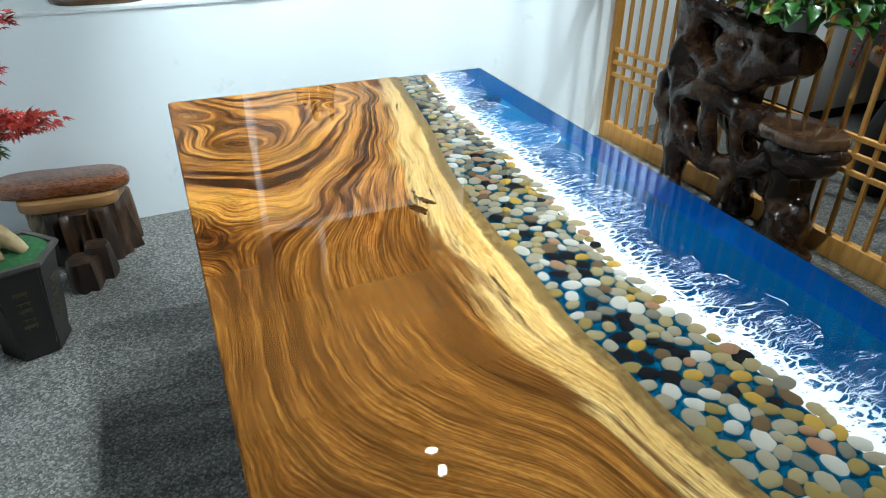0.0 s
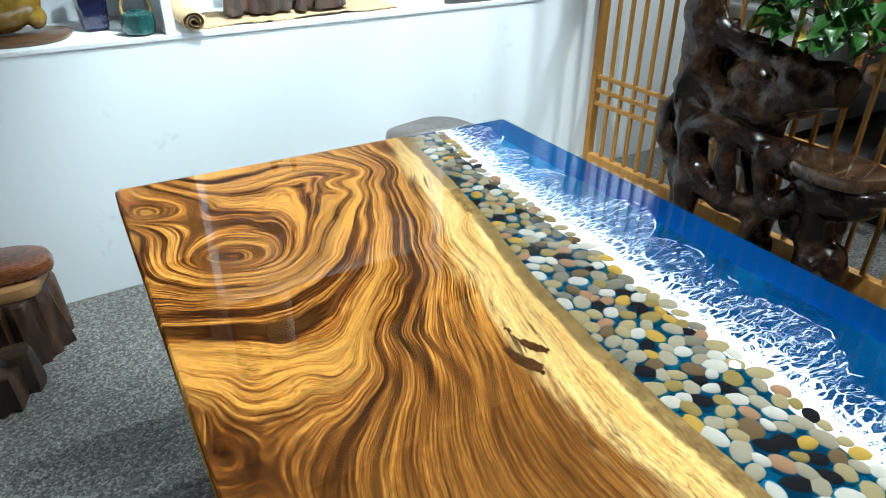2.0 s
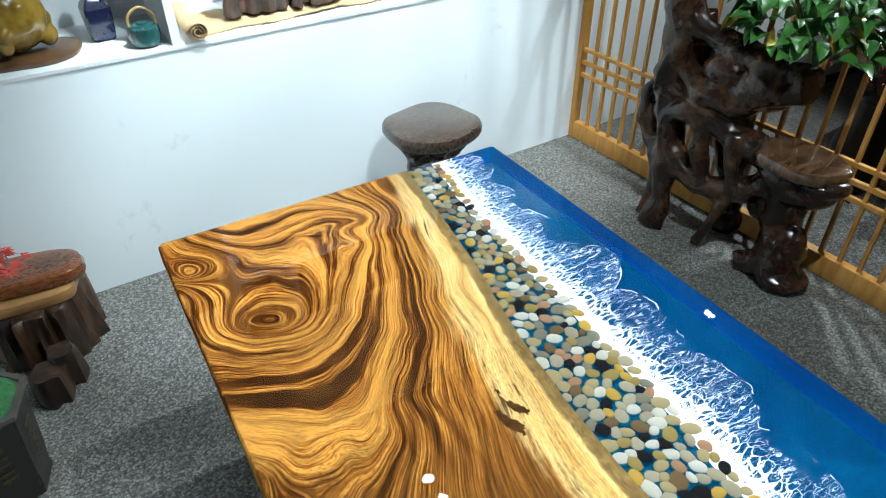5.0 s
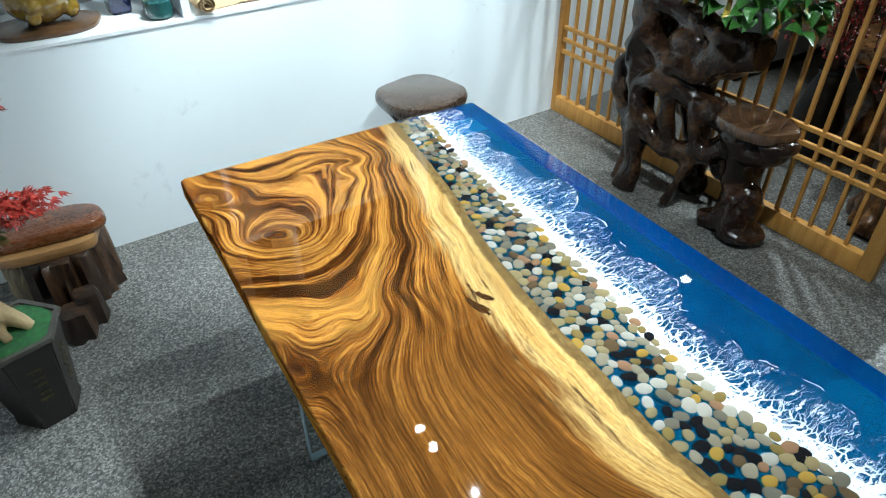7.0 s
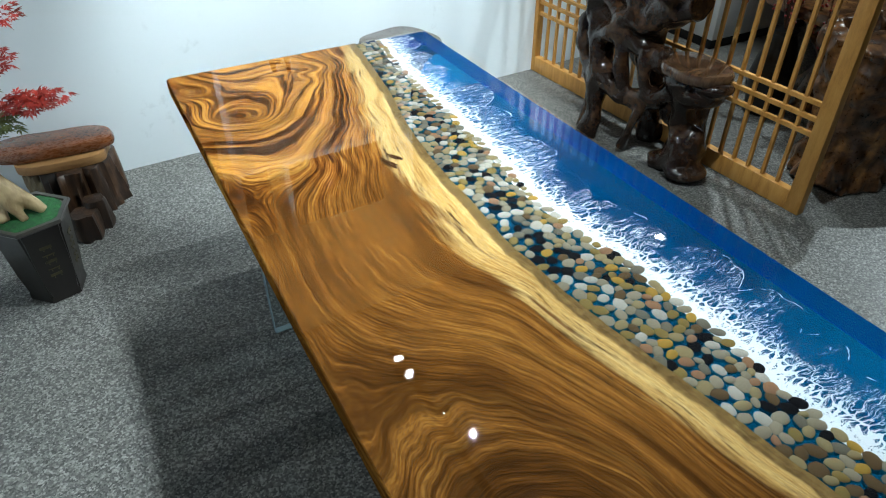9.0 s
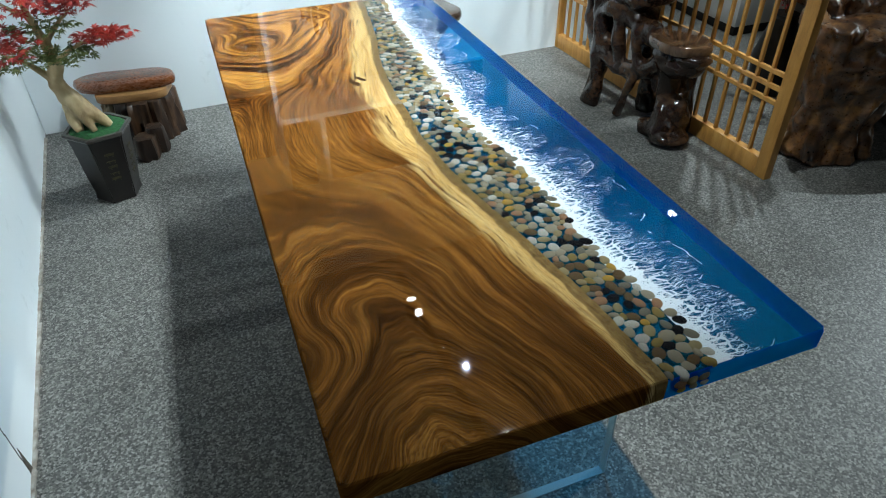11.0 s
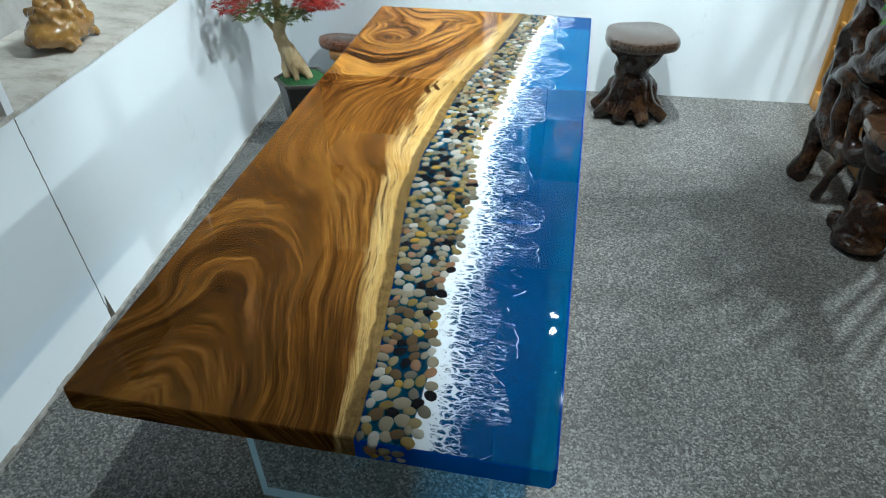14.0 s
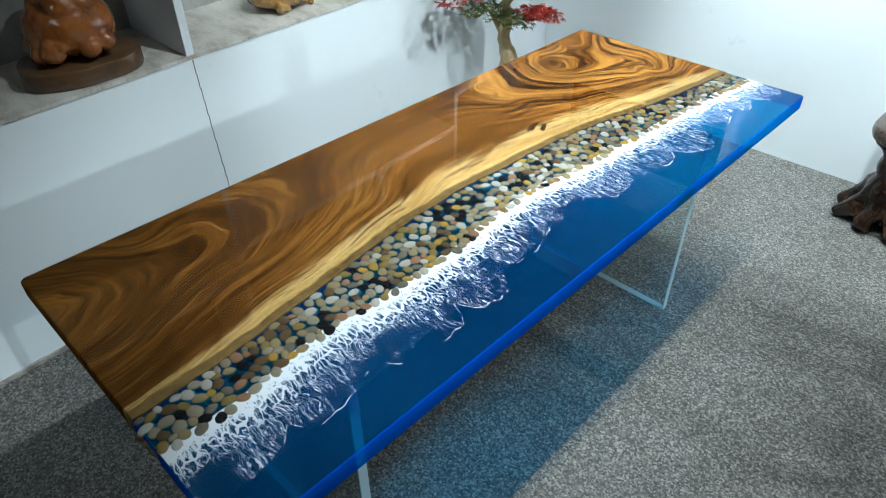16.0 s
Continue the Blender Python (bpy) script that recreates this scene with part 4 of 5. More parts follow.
def root_body():
    bm = bmesh.new()
    J = lambda x, y, z: (x - 1.93, y - 2.0, z)
    L = [([(1.80, 2.22, 0.0), (1.83, 2.22, 0.12), (1.86, 2.25, 0.26), (1.88, 2.28, 0.40)], [.050, .042, .055, .06]),
         ([(1.90, 1.74, 0.02), (1.93, 1.76, 0.10), (1.95, 1.79, 0.22), (1.94, 1.82, 0.36), (1.93, 1.80, 0.44)], [.085, .070, .060, .065, .07]),
         ([(1.86, 1.86, 0.02), (1.90, 1.82, 0.03), (1.99, 1.70, 0.03)], [.03, .05, .045]),
         ([(2.05, 2.05, 0.0), (2.03, 2.05, 0.15), (2.0, 2.08, 0.34), (1.97, 2.14, 0.5)], [.06, .05, .05, .06]),
         ([(1.88, 2.28, 0.34), (1.86, 2.18, 0.27), (1.87, 2.06, 0.25), (1.90, 1.95, 0.27), (1.93, 1.84, 0.36)], [.055, .05, .045, .05, .06]),
         ([(1.88, 2.30, 0.38), (1.86, 2.26, 0.46), (1.87, 2.14, 0.50), (1.89, 2.03, 0.47), (1.92, 1.92, 0.44)], [.05, .04, .045, .04, .05]),
         ([(1.86, 2.14, 0.50), (1.85, 2.12, 0.40), (1.86, 2.08, 0.27)], [.035, .03, .035]),
         ([(1.88, 2.00, 0.48), (1.86, 1.98, 0.38), (1.88, 1.94, 0.28)], [.03, .026, .03]),
         ([(1.90, 2.30, 0.40), (1.91, 2.33, 0.56), (1.92, 2.34, 0.72), (1.92, 2.37, 0.90), (1.94, 2.42, 1.10), (1.95, 2.45, 1.25)], [.07, .075, .07, .065, .06, .035]),
         ([(1.91, 2.34, 0.62), (1.90, 2.24, 0.58), (1.90, 2.12, 0.56), (1.92, 2.02, 0.60), (1.94, 1.95, 0.68)], [.06, .055, .06, .065, .07]),
         ([(1.92, 2.36, 0.78), (1.92, 2.24, 0.76), (1.93, 2.10, 0.73), (1.95, 1.98, 0.72), (1.96, 1.88, 0.71)], [.05, .045, .05, .06, .05]),
         ([(1.95, 2.0, 0.66), (1.97, 1.92, 0.68), (1.97, 1.84, 0.69)], [.08, .085, .06]),
         ([(1.97, 2.06, 0.46), (1.96, 2.04, 0.55), (1.95, 2.02, 0.64)], [.05, .05, .06]),
         ([(2.02, 2.2, 0.4), (1.99, 2.28, 0.6), (1.97, 2.33, 0.8)], [.05, .05, .05]),
         ([(1.84, 2.30, 0.0), (1.86, 2.29, 0.16), (1.88, 2.30, 0.30)], [.03, .028, .05]),
         ([(2.06, 1.80, 0.0), (2.04, 1.80, 0.2), (2.0, 1.80, 0.40)], [.05, .045, .06]),
         ([(1.87, 1.95, 0.27), (1.85, 1.98, 0.16), (1.84, 2.02, 0.02)], [.022, .018, .022]),
         ([(1.93, 2.40, 0.55), (1.90, 2.43, 0.45), (1.88, 2.38, 0.34), (1.87, 2.30, 0.30)], [.03, .035, .04, .04])]
    for pts, r in L:
        limb([J(*p) for p in pts], [q * 1.02 for q in r], 7, 12, bm, 0.5, 13.0)
    for c, s in (((1.96, 1.77, 0.37), (.11, .13, .07)), ((1.95, 1.99, 0.64), (.085, .11, .085)), ((1.92, 2.12, 0.66), (.07, .10, .07)), ((1.96, 1.74, 0.10), (.07, .075, .12)),
                 ((1.92, 1.70, 0.035), (.10, .08, .035)), ((2.01, 2.15, 0.42), (.05, .10, .10)), ((1.96, 1.88, 0.24), (.04, .05, .08)), ((1.95, 2.33, 0.50), (.06, .07, .12)),
                 ((1.93, 1.80, 0.40), (.09, .10, .05)), ((1.96, 1.70, 0.41), (.08, .09, .035)), ((1.95, 1.93, 0.41), (.07, .07, .05))):
        made = bmesh.ops.create_icosphere(bm, subdivisions=3, radius=1, matrix=Matrix.LocRotScale(J(*c), None, s))
        for v in made["verts"]:
            v.co += v.co.normalized() * 0.02 * noise.noise(v.co * 17)
    return bm


fused(part("root_body", root_body(), ROOT, chair), 0.008, 2)
part("seat", slab(blob_outline(0.02, -0.205, 0.120, 0.145, 44, 0.18, 2.3, 3.0), 0.425, 0.475, 0.016), SEATROOT, chair, "flat polished brown seat top")

plant = thing("potted_pothos", (1.975, 1.96, 0.745), "leafy green potted plant standing on the root chair", "plant")
part("pot", lathe([(0.055, 0.0), (0.068, 0.07), (0.074, 0.075), (0.074, 0.085), (0.064, 0.085), (0.062, 0.078)], 24), GREYPOT, plant, "grey plastic pot")


def leaf(bm, at, out, up, size, fold=0.25, width=0.42, lobes=0):
    """One pointed leaf, folded a little along its midrib."""
    out, up = Vector(out).normalized(), Vector(up)
    side = out.cross(up).normalized()
    up = side.cross(out)
    at = Vector(at)
    mid = [bm.verts.new(at + out * size * t + up * size * 0.18 * math.sin(t * 3)) for t in (0.0, 0.35, 0.7, 1.0)]
    for sgn in (-1, 1):
        e = [bm.verts.new(at + out * size * t + side * sgn * size * width * w_ + up * size * (fold * w_ + 0.16 * math.sin(t * 3)))
             for t, w_ in ((0.10, 0.75), (0.40, 1.0), (0.74, 0.55))]
        quads = ((mid[0], mid[1], e[1], e[0]), (mid[1], mid[2], e[2], e[1]), (mid[2], mid[3], e[2]))
        for q in quads:
            bm.faces.new(q if sgn > 0 else q[::-1])


def star_leaf(bm, at, out, up, size):
    """A maple leaf of five narrow fingers."""
    out, up = Vector(out).normalized(), Vector(up)
    side = out.cross(up).normalized()
    up = side.cross(out)
    at = Vector(at)
    c = bm.verts.new(at)
    for an in (-75, -38, 0, 38, 75):
        d = out * math.cos(radians(an)) + side * math.sin(radians(an))
        n = up.cross(d)
        ln = size * (1 - abs(an) / 190)
        a, b = bm.verts.new(at + d * ln * 0.5 + n * size * 0.11 + up * size * 0.05), bm.verts.new(at + d * ln * 0.5 - n * size * 0.11 + up * size * 0.05)
        tip = bm.verts.new(at + d * ln - up * size * 0.12)
        bm.faces.new((c, b, tip, a))


rng = random.Random(5)
kinds = []
for k in range(5):
    bm = bmesh.new()
    leaf(bm, (0, 0, 0), (1, 0, 0), (0, 0, 1), 1.0, 0.15 + 0.08 * k, 0.36 + 0.03 * k)
    kinds.append(mesh_of("leaf", bm, YELLOWLEAF if k == 4 else IVY, True))
for i in range(170):
    a, h = rng.uniform(0, 2 * math.pi), rng.random()
    r = 0.05 + 0.13 * math.sqrt(rng.random())
    z = 0.05 + 0.30 * h * (1.1 - r * 2.5)
    if z < 0.09 and r < 0.10:
        r += 0.06
    o = new("leaf", kinds[rng.choice((0, 1, 2, 3, 0, 1, 2, 3, 0, 1, 4)) if z < 0.12 else rng.choice((0, 1, 2, 3))])
    o.parent = plant
    s = rng.uniform(0.05, 0.085)
    o.matrix_local = Matrix.LocRotScale((r * math.cos(a) * 0.8, r * math.sin(a) * 1.15, z), Euler((rng.uniform(-.5, .5), rng.uniform(-0.2, 0.9), a + rng.uniform(-.7, .7))), (s, s, s))
for i in range(26):
    a, r, z = rng.uniform(0, 6.28), rng.uniform(0.05, 0.16), rng.uniform(0.1, 0.34)
    part("stem", limb([(0, 0, 0.08), (r * 0.4 * math.cos(a), r * 0.4 * math.sin(a), z * 0.8), (r * math.cos(a) * .8, r * math.sin(a) * 1.15, z)], [.003, .0025, .002], 4, 5, None, 0), IVY, plant)

# ---- stool at the end of the table ----
stool = thing("root_stool", (1.078, 2.765, 0), "small dark root stool with a flat brown top", "stool")
part("seat", slab(blob_outline(0.0, 0.0, 0.175, 0.17, 48, 0.13, 2.7, 1.4, 0.3), 0.375, 0.432, 0.02), STOOLTOP, stool, "matt brown rounded seat")
bm = bmesh.new()
limb([(0.0, 0, 0.02), (0.0, 0.01, 0.12), (-0.01, 0.0, 0.26), (0.0, 0, 0.33), (0.01, 0, 0.39)], [.115, .088, .078, .090, .135], 7, 18, bm, 0.35, 10)
for k in range(9):
    a = k * 0.7 + 0.2
    c, s = math.cos(a), math.sin(a)
    limb([(0.05 * c, 0.05 * s, 0.20), (0.11 * c, 0.11 * s, 0.08), ((0.16 + 0.02 * (k % 3)) * c, (0.15 + 0.015 * (k % 2)) * s, 0.012)], [.045, .045, .030], 6, 9, bm, 0.5, 14)
for k in range(7):
    a = k * 0.9
    c, s = math.cos(a), math.sin(a)
    limb([(0.05 * c, 0.05 * s, 0.27), (0.09 * c, 0.09 * s, 0.335), (0.135 * c, 0.13 * s, 0.375)], [.035, .035, .028], 5, 8, bm, 0.4, 14)
fused(part("root_pedestal", bm, ROOT, stool), 0.008, 2)

# ---- low bench on a stump ----
bench = thing("stump_bench", (-0.400, 2.800, 0), "low bench of a red-brown plank on a dark tree stump", "bench")
part("seat", slab(blob_outline(0.0, 0.0, 0.230, 0.088, 48, 0.10, 2.8, 6.0, -0.12), 0.242, 0.290, 0.020), BENCHTOP, bench, "glossy red-brown seat with a dark streak")
part("plank", slab(blob_outline(0.02, -0.025, 0.165, 0.095, 40, 0.08, 4.0, 2.0, -0.10), 0.204, 0.242, 0.006), PLANK, bench, "raw orange plank under the seat")


def stump():
    bm = bmesh.new()
    n = 56
    rings = []
    for z in (0.0, 0.04, 0.08, 0.12, 0.16, 0.20, 0.204):
        ring = []
        for k in range(n):
            a = 2 * math.pi * k / n
            c, s = math.cos(a), math.sin(a)
            flute = 0.80 + 0.30 * abs(noise.noise(Vector((c * 3.4, s * 3.4, 1.0 + z)))) * 2 - 0.13 * (noise.noise(Vector((c * 7, s * 7, z * 3))) > 0.25)
            r = 0.150 * flute * (1.10 - 0.5 * z) * (0.93 if z > 0.203 else 1)
            ring.append(bm.verts.new((0.05 + r * c * 1.0, -0.03 + r * s * 0.95, z)))
        rings.append(ring)
    for r0, r1 in zip(rings, rings[1:]):
        for k in range(n):
            bm.faces.new((r0[k], r0[(k + 1) % n], r1[(k + 1) % n], r1[k]))
    bm.faces.new(rings[0][::-1])
    bm.faces.new(rings[-1])
    return bm


part("stump", stump(), STUMP, bench, "dark fluted stump", 60)
bm = bmesh.new()
for k in range(22):
    a = 1.9 + k * 0.17 + 0.05 * (k % 3)
    c, s = math.cos(a), math.sin(a)
    limb([(0.03 + 0.15 * c, 0.02 + 0.11 * s, 0.01), (0.03 + 0.155 * c, 0.02 + 0.115 * s, 0.12), (0.03 + (0.15 + .01 * (k % 3)) * c, 0.02 + 0.11 * s, 0.165 + 0.03 * (k % 2))], [.022, .018, .010], 4, 6, bm, 0.5, 20)
part("weathered_fringe", bm, PALESTUMP, bench, "pale splintered wood behind the stump", 60)
bm = lathe([(0.052, 0.0), (0.056, 0.02), (0.050, 0.09), (0.046, 0.105)], 18, None, (0.035, -0.285), 0.35, 9)
part("log_foot", bm, STUMP, bench, "short split log at the foot", 60)
bm = lathe([(0.045, 0.0), (0.048, 0.02), (0.042, 0.11), (0.036, 0.125)], 14, None, (0.080, -0.235), 0.4, 11)
part("log_foot", bm, STUMP, bench, "short split log at the foot", 60)

# ---- bonsai ----
bonsai = thing("bonsai_maple", (-0.497, 2.235, 0), "artificial red and green maple bonsai in a dark hexagonal pot", "bonsai")


def hexpot(profile, turn=0.26):
    bm = bmesh.new()
    rings = []
    for r, z in profile:
        rings.append([bm.verts.new((r * math.cos(turn + k * math.pi / 3), r * math.sin(turn + k * math.pi / 3), z)) for k in range(6)])
    for r0, r1 in zip(rings, rings[1:]):
        for k in range(6):
            bm.faces.new((r0[k], r0[(k + 1) % 6], r1[(k + 1) % 6], r1[k]))
    bm.faces.new(rings[0][::-1])
    bm.faces.new(rings[-1])
    bmesh.ops.bevel(bm, geom=[e for e in bm.edges if abs(e.verts[0].co.z - e.verts[1].co.z) > 0.03], offset=0.006, segments=2, affect="EDGES")
    return bm


part("pot", hexpot([(0.086, 0.0), (0.092, 0.004), (0.092, 0.03), (0.100, 0.10), (0.117, 0.26), (0.124, 0.296)]), POT, bonsai, "dark brown glazed hexagonal pot")
part("pot_rim", hexpot([(0.128, 0.296), (0.134, 0.304), (0.132, 0.313), (0.116, 0.313), (0.114, 0.306)]), POTRIM, bonsai, "worn grey rim")
bm = bmesh.new()
bmesh.ops.create_grid(bm, x_segments=22, y_segments=22, size=0.105)
for v in bm.verts:
    k = max(abs(v.co.x), abs(v.co.y)) / max(v.co.length, 1e-6)
    v.co *= k
    v.co.z = 0.309 + 0.010 * (1 - (v.co.length / 0.105) ** 2) + 0.004 * noise.noise(v.co * 60)
part("moss", bm, MOSS, bonsai, "green moss cover")
# faded strokes on two faces of the pot: plain bars
for face, x0 in ((4, 0), (5, 0)):
    a = 0.26 + (face + 0.5) * math.pi / 3
    rr = 0.866
    bm = bmesh.new()
    for k in range(5):
        z = 0.235 - k * 0.028
        rad = rr * (0.100 + (z - 0.10) * 0.106) + 0.001
        for j in (-1, 1):
            wid = 0.006 + 0.007 * ((k * 3 + j) % 3) / 2
            box((rad, j * 0.008 - wid, z - 0.012), (rad + 0.0012, j * 0.008 + wid * 0.7, z - 0.008 + 0.006 * ((k + j) % 2)), bm=bm)
            box((rad, j * 0.010 - 0.0015, z - 0.020), (rad + 0.0012, j * 0.010 + 0.0015, z - 0.0122), bm=bm)
    bmesh.ops.transform(bm, matrix=Matrix.Rotation(a, 4, "Z"), verts=bm.verts)
    part("painted_mark", bm, GOLDPAINT, bonsai, "faded gold strokes")
bm = bmesh.new()
T = [([(0.055, -0.02, 0.315), (0.0, 0.0, 0.37), (-0.055, 0.015, 0.43), (-0.085, 0.01, 0.50), (-0.065, 0.0, 0.57), (-0.07, 0.0, 0.66), (-0.10, 0.02, 0.80), (-0.08, 0.03, 0.95)], [.014, .034, .036, .030, .024, .018, .012, .006]),
     ([(0.0, -0.05, 0.312), (-0.025, -0.02, 0.36), (-0.06, 0.0, 0.42), (-0.08, 0.01, 0.48)], [.012, .022, .026, .02]),
     ([(-0.055, -0.03, 0.312), (-0.07, 0.0, 0.35), (-0.075, 0.02, 0.41)], [.016, .026, .024]),
     ([(-0.03, 0.045, 0.312), (-0.045, 0.03, 0.36), (-0.07, 0.02, 0.42)], [.014, .022, .02]),
     ([(-0.08, 0.01, 0.50), (-0.12, 0.0, 0.56), (-0.16, 0.0, 0.60), (-0.20, -0.01, 0.63)], [.018, .012, .009, .005]),
     ([(-0.065, 0.0, 0.58), (-0.01, -0.01, 0.62), (0.07, -0.02, 0.655), (0.16, -0.02, 0.665)], [.014, .009, .006, .003]),
     ([(-0.07, 0.0, 0.66), (0.0, 0.0, 0.73), (0.06, 0.0, 0.78)], [.012, .007, .004]),
     ([(-0.08, 0.01, 0.74), (-0.16, 0.02, 0.80), (-0.20, 0.02, 0.86)], [.010, .007, .004]),
     ([(-0.09, 0.02, 0.82), (-0.08, -0.12, 0.88), (-0.07, -0.27, 0.91)], [.009, .006, .004]),
     ([(-0.09, 0.03, 0.86), (-0.09, 0.12, 0.90), (-0.08, 0.26, 0.93)], [.009, .006, .004]),
     ([(-0.08, 0.03, 0.94), (-0.09, 0.0, 1.03), (-0.08, -0.03, 1.10)], [.007, .006, .004])]
for pts, r in T:
    limb(pts, r, 6, 10, bm, 0.35, 22)
fused(part("trunk", bm, TRUNK, bonsai, "pale twisted driftwood trunk"), 0.005, 1)


def crown(name, material, pads, count, size, label):
    bm = bmesh.new()
    for (cx, cy, cz), (rx, ry, rz), share in pads:
        for i in range(int(count * share)):
            while True:
                p = Vector((rng.uniform(-1, 1), rng.uniform(-1, 1), rng.uniform(-1, 1)))
                if p.length < 1:
                    break
            at = Vector((cx + p.x * rx, cy + p.y * ry, cz + p.z * rz))
            d = Vector((p.x + rng.uniform(-.6, .6), p.y + rng.uniform(-.6, .6), rng.uniform(-.5, .5)))
            star_leaf(bm, at, d, (rng.uniform(-.4, .4), rng.uniform(-.4, .4), 1), size * rng.uniform(0.7, 1.2))
    return part(name, bm, material, bonsai, label)


crown("red_crown", REDLEAF, [((0.13, -0.02, 0.672), (.11, .07, .022), 1.5), ((0.02, 0.0, 0.80), (.12, .10, .04), 1.5), ((0.05, 0, 0.92), (.14, .11, .045), 1.6),
                              ((-0.20, 0, 0.70), (.07, .07, .035), 0.7), ((-0.15, 0.02, 0.90), (.12, .11, .05), 0.9), ((-0.06, -0.26, 0.90), (.12, .15, .05), 1.0),
                              ((-0.08, 0.24, 0.92), (.12, .14, .05), 0.9), ((-0.08, 0.0, 1.06), (.17, .33, .06), 1.3), ((-0.12, -0.27, 0.74), (.08, .12, .03), 0.6)], 140, 0.026, "red star-shaped leaves in layers")
crown("green_crown", GREENLEAF, [((0.0, -0.02, 0.615), (.10, .07, .035), 1.1), ((-0.14, -0.05, 0.64), (.11, .12, .045), 1.5), ((-0.06, 0, 0.72), (.12, .12, .03), 0.8)], 120, 0.026, "yellow-green star-shaped leaves")

# ---- things in the niches ----
def figure(name, at, size, material, label, cat, seed, stand=None, knobs=26):
    t = thing(name, at, label, cat)
    z0 = 0.0
    if stand:
        sx, sy, sz = stand
        part("stand", slab(blob_outline(0, 0, sx, sy, 36, 0.12, 2.6, seed), 0, sz, 0.006), STANDWOOD, t, "brown wooden stand")
        z0 = sz
    bm = bmesh.new()
    r2 = random.Random(seed)
    sx, sy, sz = size
    for k in range(knobs):
        h = r2.random()
        a = r2.uniform(0, 6.28)
        rr = 0.75 * (1 - 0.45 * h)
        c = (sx * rr * math.cos(a), sy * rr * math.sin(a), z0 + sz * (0.12 + 0.78 * h))
        s = r2.uniform(0.10, 0.26)
        bmesh.ops.create_icosphere(bm, subdivisions=2, radius=1, matrix=Matrix.LocRotScale(c, Euler((r2.uniform(0, 3), r2.uniform(0, 3), 0)), (sx * s, sy * s, sz * s * 0.55)))
    bmesh.ops.create_icosphere(bm, subdivisions=3, radius=1, matrix=Matrix.LocRotScale((0, 0, z0 + sz * 0.40), None, (sx * 0.85, sy * 0.85, sz * 0.40)))
    for v in bm.verts:
        if v.co.z < z0:
            v.co.z = z0
    fused(part("carving", bm, material, t), 0.005, 1)
    return t


figure("carved_ornament", (wx(.48) - 0.15, 0.50, SILLZ), (0.13, 0.15, 0.24), CARVED, "glossy amber carved wooden ornament on the sill", "ornament", 3, (0.135, 0.175, 0.055), 150)
figure("carved_ornament", (wx(1.4) - 0.14, 1.28, SILLZ), (0.10, 0.16, 0.14), GOLDCARVED, "golden brown carved wooden ornament on the sill", "ornament", 8, None, 90)
figure("glazed_ornament", (-0.15, ny(-.15) + 0.16, SILLZ), (0.13, 0.10, 0.26), OCHREGLAZE, "ochre glazed ceramic ornament on a wooden board", "ornament", 11, (0.17, 0.12, 0.018), 60)

figure("carved_ornament", (0.78, ny(.78) + 0.15, 1.69), (0.10, 0.09, 0.36), CARVED, "amber carved ornament standing on the upper shelf", "ornament", 17, (0.10, 0.09, 0.03), 30)

t = thing("blue_vase", (0.095, ny(0.1) + 0.20, SILLZ), "dark blue glazed four-sided vase on the niche sill", "vase")
bm = lathe([(0.042, 0), (0.048, 0.004), (0.058, 0.09), (0.056, 0.11), (0.030, 0.135), (0.022, 0.15), (0.026, 0.20), (0.020, 0.20)], 4)
bmesh.ops.bevel(bm, geom=list(bm.edges), offset=0.005, segments=2, affect="EDGES")
bmesh.ops.rotate(bm, cent=(0, 0, 0), matrix=Matrix.Rotation(0.9, 3, "Z"), verts=bm.verts)
part("body", bm, BLUEGLAZE, t)
t = thing("teal_jar", (0.205, ny(0.2) + 0.06, SILLZ), "small teal glazed jar with a bamboo handle", "jar")
part("body", lathe([(0.034, 0), (0.045, 0.008), (0.050, 0.035), (0.047, 0.060), (0.038, 0.066), (0.018, 0.070), (0.018, 0.074)], 28), TEALGLAZE, t)
part("handle", limb([(-0.040, 0, 0.058), (-0.036, 0, 0.095), (0, 0, 0.118), (0.036, 0, 0.095), (0.040, 0, 0.058)], [.0045, .0045, .0045], 6, 8, None, 0.1), BAMBOO, t, "curved bamboo handle")

# canvas roll lying over the sill
cl = thing("canvas_cloth", (0.31, ny(.31), SILLZ), "tan canvas cloth with a rolled end on the sill", "cloth")
bm = bmesh.new()
nu, nv = 60, 16
g = []
for i in range(nu + 1):
    row = []
    for j in range(nv + 1):
        x = 0.03 + 0.75 * i / nu
        yl = 0.035 + 0.02 * noise.noise(Vector((x * 8, 2, 0)))
        y = yl + (0.27 - yl) * j / nv
        z = 0.010 + 0.008 * noise.noise(Vector((x * 12, y * 18, 0))) + 0.006 * noise.noise(Vector((x * 40, y * 30, 3)))
        row.append(bm.verts.new((x, y + 0.07 * x, max(z, 0.003))))
    g.append(row)
for i in range(nu):
    for j in range(nv):
        bm.faces.new((g[i][j], g[i + 1][j], g[i + 1][j + 1], g[i][j + 1]))
sheet = part("sheet", bm, CLOTH, cl)
m = sheet.modifiers.new("thick", "SOLIDIFY")
m.thickness, m.offset = 0.006, -1
bm = bmesh.new()
turns = 46
rows = []
for i in range(turns):
    a = i * 0.36
    r = 0.006 + 0.0012 * i * 0.5
    wob = 1 + 0.18 * noise.noise(Vector((a, 4, 0)))
    rows.append([bm.verts.new((0.045 + r * wob * math.cos(a), y + 0.01 * noise.noise(Vector((y * 9, a, 0))), 0.034 + r * wob * math.sin(a) * 0.9)) for y in np.linspace(-0.015, 0.26, 10)])
